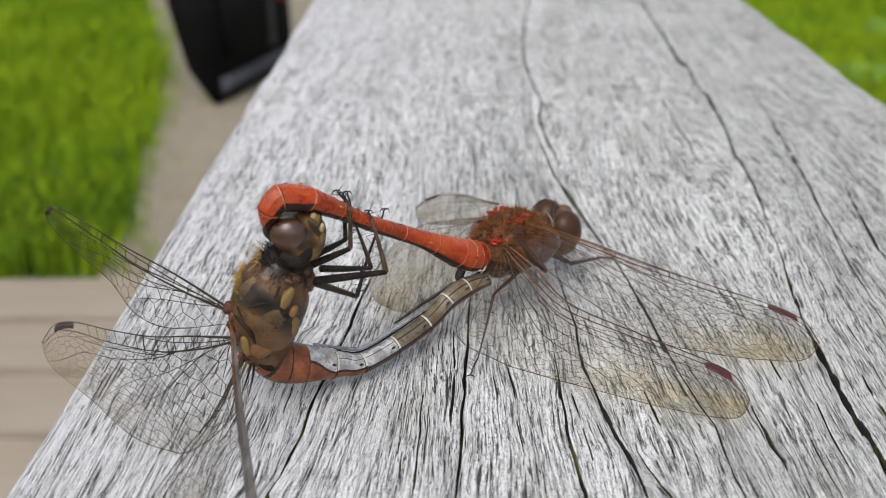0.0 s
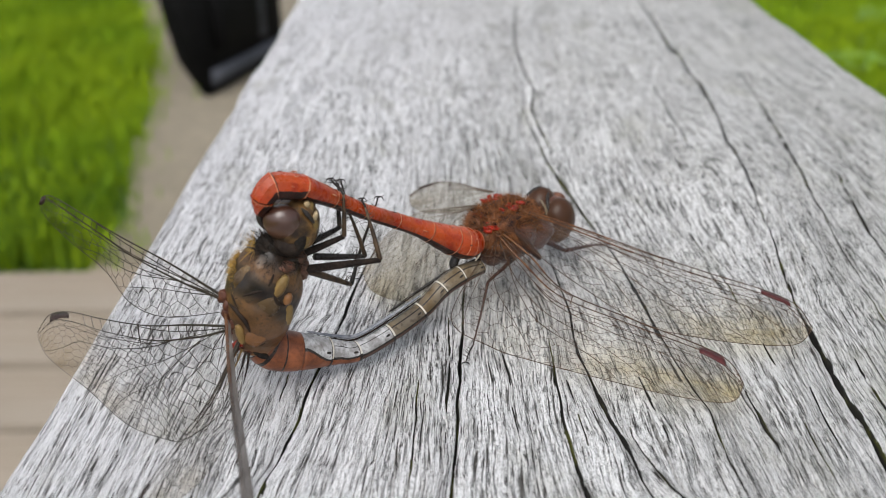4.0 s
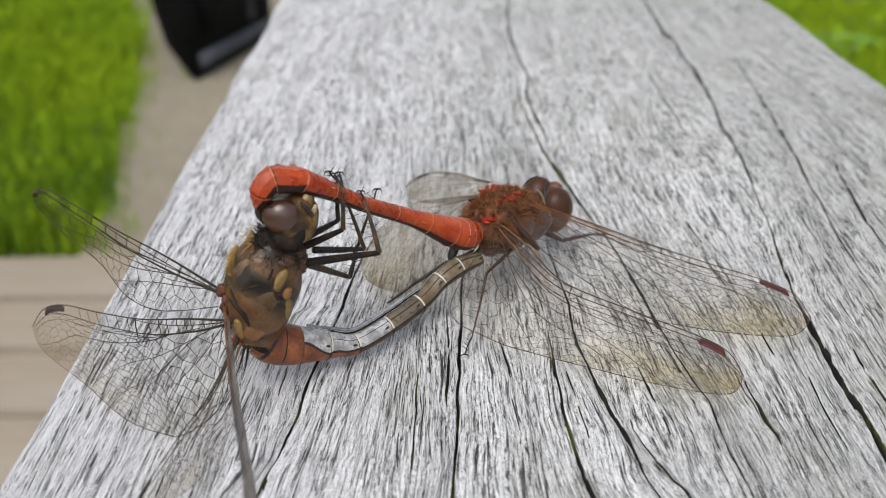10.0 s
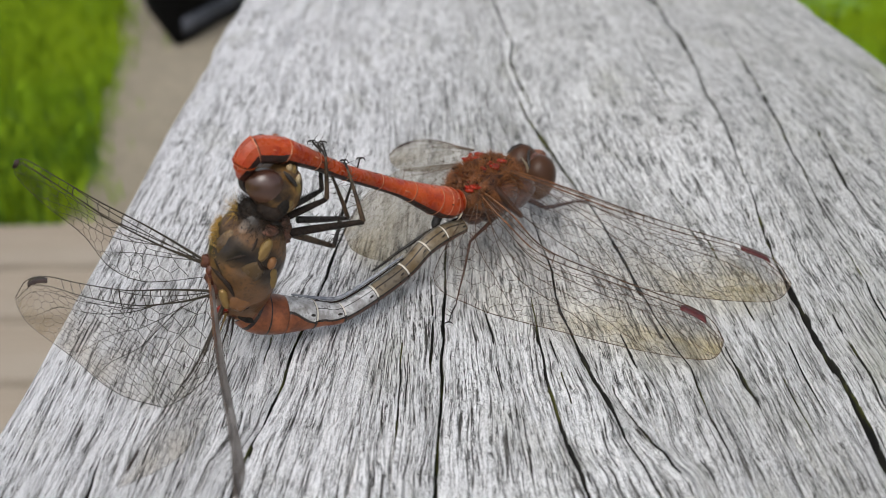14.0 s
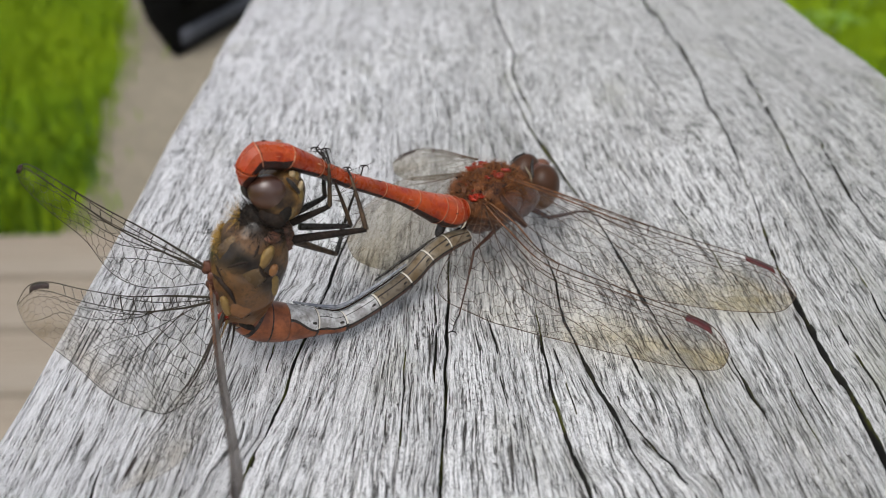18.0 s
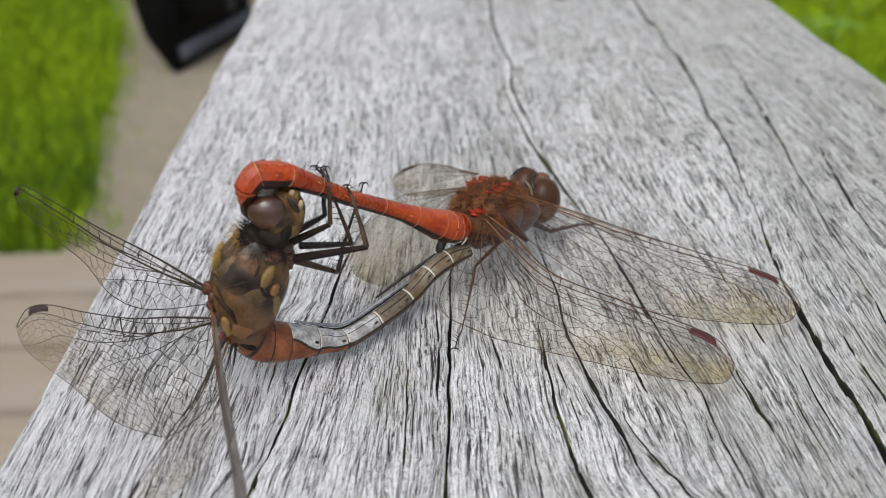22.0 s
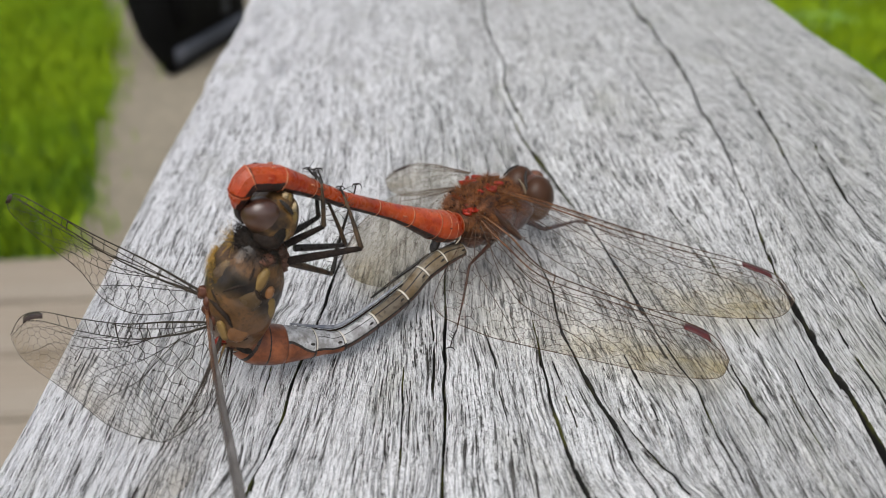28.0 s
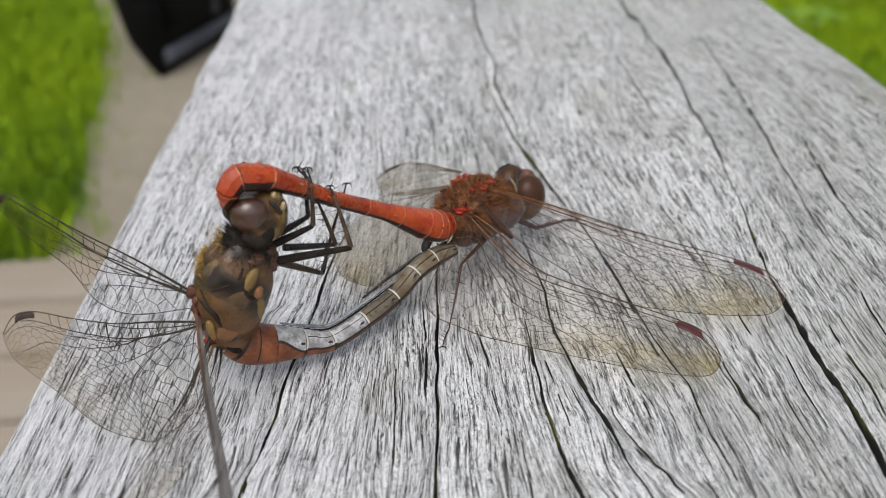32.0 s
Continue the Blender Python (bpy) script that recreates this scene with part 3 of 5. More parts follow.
def plank_height(x, u, y, middle):
    """Relief of the upper face in millimetres; u is the place across, counted along the grain; middle holds the line of each crack."""
    xs = u + 0.5 * (value_noise(u / 9, y / 22, 1) - 0.5) + 0.15 * (value_noise(u / 2.2, y / 6, 14) - 0.5)
    h = -0.16 * np.abs(value_noise(xs / 0.7, y / 9, 2) * 2 - 1) - 0.10 * value_noise(xs / 0.42, y / 3.5, 3) - 0.22 * value_noise(xs / 3.4, y / 30, 4)
    # short open checks, gathered in streaks
    dense = np.clip((value_noise(xs / 3.1, y / 18, 15) - 0.30) * 2.2, 0, 1)
    for wide, long, seed, limit in ((0.27, 3.4, 5, 0.83), (0.27, 7.5, 6, 0.84)):
        pit = np.clip((value_noise(xs / wide, y / long, seed) - limit) / 0.07, 0, 1) * dense
        h -= 0.40 * pit
    cut = np.zeros_like(h)
    for k, (line, depth) in enumerate(CRACKS):
        ly, lw = (np.array([p[j] for p in line], float)[::-1] for j in (1, 2))
        inside = (y > ly[0] - 1) & (y < ly[-1] + 1)
        wide = 0.80 * np.interp(y, ly, lw) * (0.55 + 0.75 * value_noise(y / 1.7, y * 0 + k * 3, 8))
        wide = wide * np.interp(y, [95, 135], [1.0, 0.70])
        if lw.max() < 0.145:
            wide = wide * np.clip(3.2 * value_noise(y / 2.3, y * 0 + k * 5, 18) - 0.75, 0, 1.1)
        ragged = 0.05 * (value_noise(y / 0.7, y * 0 + k, 9) - 0.5)
        d = np.abs(x - middle[k][:, None] + ragged) / np.maximum(wide, 0.02)
        gash = np.clip(2.5 * (1.05 - d), 0, 1) * inside * (wide > 0.018)
        cut = np.maximum(cut, gash)
        h -= 0.55 * depth * np.clip(wide / 0.12, 0.3, 1) * gash
        h -= 0.10 * np.exp(-(d / 2.5) ** 2) * inside
    return h, cut


def build_plank():
    rail = tagged(new("wooden_rail"), "weathered silver-grey wooden rail with long cracks on square posts", "rail")
    ys = np.concatenate([np.linspace(-600, 20, 30), np.arange(22, 46, 2.0), np.arange(46, 100, 0.38), np.arange(100, 160, 0.75),
                         np.arange(160, 300, 2.0), np.linspace(305, 2400, 60)])
    at = sorted(FLOW)
    tracks = [smooth_steps(ys, at, [FLOW[a][j] for a in at]) for j in range(len(FIBRES) - 4)]
    coarse = np.arange(LEFT - 8, RIGHT + 8, 0.25)
    flow = []
    for i in range(len(ys)):
        here = [-20, 4] + [t[i] for t in tracks] + [97, 120]
        flow.append(sum(np.interp(coarse + d, FIBRES, here) - d for d in np.linspace(-3, 3, 7)) / 7)
    # each crack runs along one fibre: the fibres beside it bend with it
    own, goals, fades = [], [], []
    for k, (line, depth) in enumerate(CRACKS):
        lx, ly = (np.array([p[j] for p in line], float)[::-1] for j in (0, 1))
        own.append(np.mean([np.interp(x, flow[int(np.argmin(abs(ys - y)))], coarse) for x, y in zip(lx, ly)]))
        goals.append(np.interp(ys, ly, lx) + 0.13 * (value_noise(ys / 2.6, ys * 0 + k, 7) - 0.5))
        fades.append(np.clip((ys - ly[0]) / 9 + 1, 0, 1) * np.clip((ly[-1] - ys) / 9 + 1, 0, 1))
    bend = [ys * 0 for u in own]
    for turn in range(6):
        for k, u in enumerate(own):
            here = np.array([np.interp(u, coarse, f) for f in flow]) + sum(b * math.exp(-((u - v) / 1.7) ** 2) for b, v in zip(bend, own) if abs(u - v) < 6)
            bend[k] = bend[k] + 0.8 * (goals[k] - here) * fades[k]
    inner = set(np.round(np.concatenate([np.arange(LEFT + EDGE, 8, 0.16), np.arange(8, 78, 0.11), np.arange(78, RIGHT - EDGE, 0.16)]), 3))
    for u in own:
        inner |= set(np.round(u + np.arange(-0.44, 0.45, 0.04), 3))
    inner = np.array(sorted(inner))
    arc = np.radians(np.linspace(90, 0, 6))[:-1]
    px = np.concatenate([[LEFT], LEFT + EDGE - EDGE * np.sin(arc), inner, (RIGHT - EDGE + EDGE * np.sin(arc))[::-1], [RIGHT]])
    drop = np.concatenate([[-THICK], EDGE * np.cos(arc) - EDGE, inner * 0, (EDGE * np.cos(arc) - EDGE)[::-1], [-THICK]])
    U, Y = np.meshgrid(px, ys)
    X = np.array([np.interp(px, coarse, f) for f in flow])
    for u, b in zip(own, bend):
        X += b[:, None] * np.exp(-((px - u) / 1.7) ** 2)[None, :]
    X = np.maximum.accumulate(X, axis=1)
    middle = [np.array([np.interp(u, px, row) for row in X]) for u in own]
    straight = X.copy()
    face = np.ones_like(px)
    face[[0, -1]] = 0
    worn = 0.5 * (value_noise(Y / 9, Y * 0 + 3.0, 12) - 0.5)
    relief, cut = plank_height(X, U, Y, middle)
    Z = drop[None, :] + relief * face[None, :]
    X = X + np.where((U < LEFT + EDGE) | (U > RIGHT - EDGE), worn, 0)
    n, m = X.shape
    verts = np.stack([X, Y, Z], -1).reshape(-1, 3) * MM + np.array([0, 0, TOP])
    i = np.arange(n * m).reshape(n, m)
    quads = np.stack([i[:-1, :-1], i[:-1, 1:], i[1:, 1:], i[1:, :-1]], -1).reshape(-1, 4)
    under = np.stack([i[:-1, 0], i[1:, 0], i[1:, -1], i[:-1, -1]], -1)
    quads = np.concatenate([quads, under])
    me = bpy.data.meshes.new("board")
    me.vertices.add(n * m)
    me.vertices.foreach_set("co", verts.ravel())
    me.loops.add(quads.size)
    me.loops.foreach_set("vertex_index", quads.ravel())
    me.polygons.add(len(quads))
    me.polygons.foreach_set("loop_start", np.arange(0, quads.size, 4))
    me.polygons.foreach_set("use_smooth", [True] * len(quads))
    me.update(calc_edges=True)
    uv = me.uv_layers.new(name="grain")
    far = np.clip((Y - 85) / 85, 0, 1)
    far = far * far * (3 - 2 * far)
    flat = np.stack([U * (1 - far) + straight * far, Y], -1).reshape(-1, 2) * MM
    uv.data.foreach_set("uv", flat[quads.ravel()].astype(np.float32).ravel())
    me.validate()
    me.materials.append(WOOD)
    me.materials.append(DIRT)
    gap = (cut[:-1, :-1] + cut[:-1, 1:] + cut[1:, 1:] + cut[1:, :-1]) / 4
    gap[:, (0, -1)] = 0
    me.polygons.foreach_set("material_index", np.concatenate([(gap > 0.03).ravel().astype(np.int32), np.zeros(len(under), np.int32)]))
    board = new("board", me)
    board.parent = rail
    for y in (-0.45, 2.1):
        bm = bmesh.new()
        bmesh.ops.create_cube(bm, size=1, matrix=Matrix.LocRotScale((0.05, y, (TOP - 0.038) / 2 - 0.01), None, (0.08, 0.08, TOP - 0.038 + 0.02)))
        bmesh.ops.bevel(bm, geom=bm.edges[:], offset=0.004, segments=2, affect="EDGES")
        mesh_part("post", bm, POST_WOOD, rail, smooth=False)


build_plank()


# ---- wings ----
def strip(verts, faces, p, q, ra, rb, nrm):
    """A three-sided rod from p to q."""
    t = (q - p)
    if t.length < 1e-5:
        return
    t.normalize()
    a = t.cross(nrm).normalized()
    b = a.cross(t)
    k = len(verts)
    for c, r in ((p, ra), (q, rb)):
        verts.extend([c + a * r, c - a * r * 0.5 + b * r * 0.87, c - a * r * 0.5 - b * r * 0.87])
    faces.extend([(k, k + 1, k + 4, k + 3), (k + 1, k + 2, k + 5, k + 4), (k + 2, k, k + 3, k + 5)])


def wing(thing_ob, name, lead, trail, nodus, stigma, seed, film, vein, cell_mat, root_mat, hind, cell=1.12, sway=0.10, vein_size=1.0, spot=0.85, fade=0.25, front=(0.05, 0.10), rungs=0.45):
    """One wing: a film between its leading and trailing edge, net of veins, and the dark cell near its tip."""
    rng = random.Random(seed)
    nl, nt_ = len(lead) - 1, len(trail) - 1

    def at(s, w, lift=0.0):
        a, b = Vector(spline(lead, s * nl)), Vector(spline(trail, s * nt_))
        p = a.lerp(b, w)
        fold = math.sin(w * 9.0) * (1 - w) * sway + math.sin(w * 22) * 0.03
        e = Vector(spline(lead, min(s * nl + 0.05, nl))) - Vector(spline(lead, max(s * nl - 0.05, 0)))
        nrm = e.cross(b - a)
        if nrm.length > 1e-9:
            nrm.normalize()
        if nrm.z < 0:
            nrm = -nrm
        return p + nrm * (fold + lift), nrm

    samples = [k / 60 for k in range(61)]
    length = sum((Vector(spline(lead, samples[k] * nl)) - Vector(spline(lead, samples[k + 1] * nl))).length for k in range(60))
    chord = [(Vector(spline(lead, s * nl)) - Vector(spline(trail, s * nt_))).length for s in samples]

    def chord_at(s):
        k = min(int(s * 60), 59)
        return chord[k] + (chord[k + 1] - chord[k]) * (s * 60 - k)

    # film
    bm = bmesh.new()
    ns, nw = 36, 12
    amber = bm.verts.layers.float.new("amber")
    grid = [[bm.verts.new(at(i / ns, j / nw)[0]) for j in range(nw + 1)] for i in range(ns + 1)]
    for i in range(ns + 1):
        for j in range(nw + 1):
            a, b = min(1, max(0, (i / ns - 0.30) / 0.5)), min(1, max(0, (j / nw - 0.15) / 0.5))
            grid[i][j][amber] = a * a * (3 - 2 * a) * b
    for i in range(ns):
        for j in range(nw):
            bm.faces.new((grid[i][j], grid[i + 1][j], grid[i + 1][j + 1], grid[i][j + 1]))
    bmesh.ops.remove_doubles(bm, verts=bm.verts[:], dist=0.001)
    ob = part(name, bm, film, thing_ob)
    ob.visible_shadow = False

    verts, faces = [], []

    def rod(s0, w0, s1, w1, r0, r1, steps=1):
        for k in range(steps):
            a, b = k / steps, (k + 1) / steps
            p, nrm = at(s0 + (s1 - s0) * a, w0 + (w1 - w0) * a)
            q, _ = at(s0 + (s1 - s0) * b, w0 + (w1 - w0) * b)
            strip(verts, faces, p, q, r0 + (r1 - r0) * a, r0 + (r1 - r0) * b, nrm)

    def line(pts, r0, r1, steps=40):
        """A long vein through (s, w) points."""
        n = len(pts) - 1
        for k in range(steps):
            a, b = spline(pts, k / steps * n), spline(pts, (k + 1) / steps * n)
            rod(a[0], a[1], b[0], b[1], r0 + (r1 - r0) * k / steps, r0 + (r1 - r0) * (k + 1) / steps)

    v = vein_size
    q = min(v, 1.0) * 0.85
    thin = lambda s, r: r * (1.0 + 0.5 * fade - 1.5 * fade * min(1, max(0, (s - 0.15) / 0.75)) * 0.95)
    # margin and the strong front veins
    line([(0, 0), (0.25, 0), (nodus, 0), (0.8, 0), (1, 0)], 0.10 * q, 0.045 * q, 50)
    line([(0.0, 1.0), (0.3, 1), (0.6, 1), (0.8, 1), (1, 1)], 0.03 * v, thin(1, 0.03 * v), 60)
    line([(0, front[0]), (0.2, front[0]), (nodus, 0.015)], 0.065 * q, 0.045 * q, 16)
    line([(0, front[1]), (0.25, front[1]), (nodus, front[1] * 0.95), (0.75, front[1] * 0.9), (stigma[1], max(0.16, front[1])), (1, 0.4)], 0.085 * q, 0.03 * q, 44)
    longs = [
        [(0.12, 0.12), (0.3, 0.17), (0.55, 0.20), (0.8, 0.26), (0.97, 0.6)],
        [(0.25, 0.16), (0.45, 0.27), (0.7, 0.42), (0.9, 0.98)],
        [(0.05, 0.14), (0.25, 0.30), (0.5, 0.50), (0.72, 0.98)],
        [(0.14, 0.20), (0.3, 0.44), (0.52, 0.72), (0.62, 0.98)],
        [(0.02, 0.17), (0.10, 0.36), (0.24, 0.55), (0.34, 0.75), (0.42, 0.98)],
    ]
    if hind:
        longs.append([(0.02, 0.2), (0.07, 0.45), (0.13, 0.7), (0.20, 0.97)])
    for k, pts in enumerate(longs):
        line(pts, 0.036 * v, thin(1, 0.020 * v), 26)
    # cross veins of the front fields
    count = int(length * rungs)
    for k in range(count):
        s = 0.04 + (nodus - 0.06) * k / count + rng.uniform(-0.006, 0.006)
        rod(s, 0.0, s + 0.004, front[0], 0.030 * v, 0.030 * v)
        rod(s, front[0], s + 0.002, front[1], 0.030 * v, 0.030 * v)
    for k in range(int(length * rungs * 0.7)):
        s = nodus + 0.03 + (stigma[0] - nodus - 0.04) * k / (length * rungs * 0.7)
        rod(s, 0.0, s + 0.006, front[1] * 0.9, 0.024 * v, 0.024 * v)
    rod(nodus, 0.0, nodus + 0.012, front[1] + 0.04, 0.09 * q, 0.06 * q, 3)
    # thick roots of the front veins
    for w, far, r0, r1 in ((0.0, 0.26, 0.15, 0.075), (front[1], 0.30, 0.14, 0.07)):
        root = [at(far * k / 10, w)[0] for k in range(11)]
        part("wing_root", tube(root, [(r0 + (r1 - r0) * k / 10) * q for k in range(11)], rings=20, seg=6), root_mat, ob)
    # net of small cells: the dual of a triangle net over evenly scattered points
    pts = []
    row, y = 0, 0.0
    sites = []
    x = -cell
    while x < length + cell:
        s = min(max(x / length, 0), 1)
        size = cell * (1.55 - 0.55 * min(1, s / 0.45))
        w_step = size
        ch = chord_at(s)
        yy = ch * front[1] + (row % 2) * w_step / 2
        while yy < ch + cell:
            fine = 0.85 if yy > ch * 0.6 else 1.0
            sites.append((x + rng.uniform(-0.30, 0.30) * size, yy + rng.uniform(-0.28, 0.28) * size))
            yy += w_step * fine
        x += size * 0.87
        row += 1
    from_mathutils = delaunay([Vector(p) for p in sites])
    tri_verts, tris = from_mathutils
    centre = {}
    edge_tris = {}
    for k, t in enumerate(tris):
        if len(t) != 3:
            continue
        a, b, c = (tri_verts[i] for i in t)
        centre[k] = (a + b + c) / 3
        for i in range(3):
            edge_tris.setdefault(tuple(sorted((t[i], t[(i + 1) % 3]))), []).append(k)

    def to_sw(p):
        s = p.x / length
        if not 0.02 <= s <= 0.995:
            return None
        ch = chord_at(s)
        if ch < 0.05:
            return None
        return s, p.y / ch

    for ks in edge_tris.values():
        if len(ks) != 2:
            continue
        a, b = to_sw(centre[ks[0]]), to_sw(centre[ks[1]])
        if a is None or b is None or (a[0] - b[0]) ** 2 * length ** 2 > 4:
            continue
        lo = front[1]
        if (a[1] < lo and b[1] < lo) or (a[1] > 1 and b[1] > 1):
            continue
        a, b = [(s, min(max(w, lo), 1.0)) for s, w in (a, b)]
        rod(a[0], a[1], b[0], b[1], thin(a[0], (0.021 - 0.007 * a[1]) * v), thin(b[0], (0.021 - 0.007 * b[1]) * v))
    off = Vector((0, 0, TOP)) - PIVOT
    tagged(raw_mesh("vein_net", [p * MM + off for p in verts], faces, vein, ob, True), kind="stuff")
    # the thick dark cell near the tip
    bm = bmesh.new()
    rows = []
    for k in range(9):
        u = k / 8
        s = stigma[0] + (stigma[1] - stigma[0]) * u
        wide = spot / max(chord_at(s), 0.6)
        lo = wide * (0.25 * abs(2 * u - 1) ** 3)
        rows.append([bm.verts.new(at(s + dw * 0.4 / length * (1 if dw else 0), lo + (wide - lo) * dw, lift)[0]) for dw, lift in ((0, 0.03), (0.5, 0.06), (1, 0.03), (1, -0.03), (0, -0.03))])
    for a, b in zip(rows, rows[1:]):
        for j in range(5):
            bm.faces.new((a[j], a[(j + 1) % 5], b[(j + 1) % 5], b[j]))
    bm.faces.new(rows[0][::-1]), bm.faces.new(rows[-1])
    part("wing_cell", bm, cell_mat, ob)
    return ob


def delaunay(points):
    from mathutils import geometry
    out = geometry.delaunay_2d_cdt([p.to_2d() for p in points], [], [], 0, 1e-5)
    return out[0], out[2]


def leg(thing_ob, pts, radii, mat, spines=0, seed=0, claw=True, mats=None):
    """A jointed leg of straight pieces: femur, tibia, foot, with fine spines."""
    rng = random.Random(seed)
    names = ("femur", "tibia", "tarsus", "tarsus")
    first = None
    for k in range(len(pts) - 1):
        a, b = Vector(pts[k]), Vector(pts[k + 1])
        ra, rb = radii[k] * 0.88, radii[k + 1] * 0.88
        mid = a.lerp(b, 0.45) + Vector((rng.uniform(-.06, .06), 0, rng.uniform(-.06, .06)))
        bm = tube([a, mid, b], [ra, (ra + rb) / 2 * 1.08, rb * 0.9], up=(0.3, -0.8, 0.5), rings=8, seg=8)
        for j in range(spines + 12 if k < 2 else 6):
            u = rng.uniform(0.12, 0.95)
            p = a.lerp(b, u)
            out = Vector((rng.uniform(-1, 1), rng.uniform(-0.5, 0.5), rng.uniform(-0.2, 1))).normalized()
            t = (b - a).normalized()
            out = (out - t * out.dot(t) * 0.6).normalized()
            q = p + out * rng.uniform(0.65, 1.15) + t * rng.uniform(0.0, 0.3)
            side = out.cross(t).normalized() * 0.04
            m = Vector(t) * 0.04
            vs = [bm.verts.new(p + side), bm.verts.new(p - side + m), bm.verts.new(p - side - m), bm.verts.new(q)]
            for f in ((0, 1, 3), (1, 2, 3), (2, 0, 3)):
                bm.faces.new([vs[i] for i in f])
        if claw and k == len(pts) - 2:
            t = (b - a).normalized()
            for sg in (-1, 1):
                c = b + Vector((sg * 0.28, 0.05, -0.10)) + t * 0.05
                tip = b + Vector((sg * 0.42, 0.05, -0.42))
                loft(bm, [b, c, tip], [(0.07, 0.07), (0.05, 0.05), (0.01, 0.01)], (0, 1, 0), 5, 5)
        m = (mats or [mat] * 6)[k]
        ob = part(names[min(k, 3)], bm, m, first or thing_ob)
        first = first or ob
    return first


def fuzz(thing_ob, centre, radii, ax, up, count, size, mat, seed, keep=lambda d: True):
    """Short fine hairs standing on an egg-shaped body."""
    rng = random.Random(seed)
    x = Vector(ax).normalized()
    z = (Vector(up) - x * Vector(up).dot(x)).normalized()
    m = Matrix((x, z.cross(x), z)).transposed()
    verts, faces = [], []
    off = Vector((0, 0, TOP)) - PIVOT
    while len(faces) < count:
        d = Vector((rng.gauss(0, 1), rng.gauss(0, 1), rng.gauss(0, 1))).normalized()
        w = m @ d
        if not keep(w):
            continue
        p = m @ Vector((d.x * radii[0], d.y * radii[1], d.z * radii[2])) + Vector(centre)
        lean = (w + Vector((rng.gauss(0, .3), rng.gauss(0, .3), rng.gauss(0, .3)))).normalized()
        side = lean.cross(Vector((rng.gauss(0, 1), rng.gauss(0, 1), rng.gauss(0, 1)))).normalized() * 0.024
        k = len(verts)
        verts += [(p - side) * MM + off, (p + side) * MM + off, (p + lean * size * rng.uniform(0.5, 1.2)) * MM + off]
        faces.append((k, k + 1, k + 2))
    return tagged(raw_mesh("fuzz", verts, faces, mat, thing_ob), kind="stuff")


# ---- the male, red, flat on the plank ----
male = thing("male_dragonfly", PIVOT, "red male dragonfly on a grey plank, gripping his mate's head", "dragonfly", "mating dragonflies")
LINE_M = [(18.9, 66.2, 16.5), (19.04, 65.6, 17.7), (19.6, 65.8, 18.6), (20.7, 66.4, 18.6), (21.8, 67.2, 18.0), (23.8, 69.3, 16.15),
          (25.9, 71.8, 13.9), (28.2, 73.9, 12.1), (30.4, 75.6, 10.5), (32.6, 77.6, 8.5), (34.4, 79.1, 7.25), (35.4, 80.0, 6.9)]
RAD_M = [(0.7, 0.65), (0.95, 0.85), (1.1, 0.98), (1.12, 1.02), (1.02, 0.98), (0.76, 0.74), (0.66, 0.66), (0.70, 0.70), (0.80, 0.80), (1.28, 1.24), (1.55, 1.45), (1.15, 1.1)]


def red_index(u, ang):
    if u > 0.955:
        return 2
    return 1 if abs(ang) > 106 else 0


def flank_marks(parent, s0, s1, seed):
    """Short dark and pale scratches on one red segment."""
    rng = random.Random(seed)
    for k in range(6):
        u0 = rng.uniform(0.1, 0.8)
        ang = radians(rng.uniform(-75, 75))
        pts = []
        for u in (u0, u0 + 0.07, u0 + 0.14):
            s = s0 + (s1 - s0) * u
            p, q, (ra, rb) = Vector(spline(LINE_M, s)), Vector(spline(LINE_M, min(s + 0.05, 11))), spline(RAD_M, s)
            t = (q - p).normalized()
            h = (Vector(UP_M) - t * t.dot(Vector(UP_M))).normalized()
            pts.append(p + t.cross(h) * ra * math.sin(ang) * 0.99 + h * rb * math.cos(ang) * 0.99)
        bm = tube(pts, [0.02, 0.065 if k % 2 == 0 else 0.04, 0.02], rings=6, seg=6)
        part("mark", bm, RED_DARK if k == 0 else RING, parent)


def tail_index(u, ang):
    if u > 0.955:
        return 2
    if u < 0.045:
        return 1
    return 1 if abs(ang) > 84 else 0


def segment_shape(u):
    return 1.0 - 0.07 * math.exp(-(u / 0.07) ** 2) + 0.05 * math.exp(-((1 - u) / 0.07) ** 2)


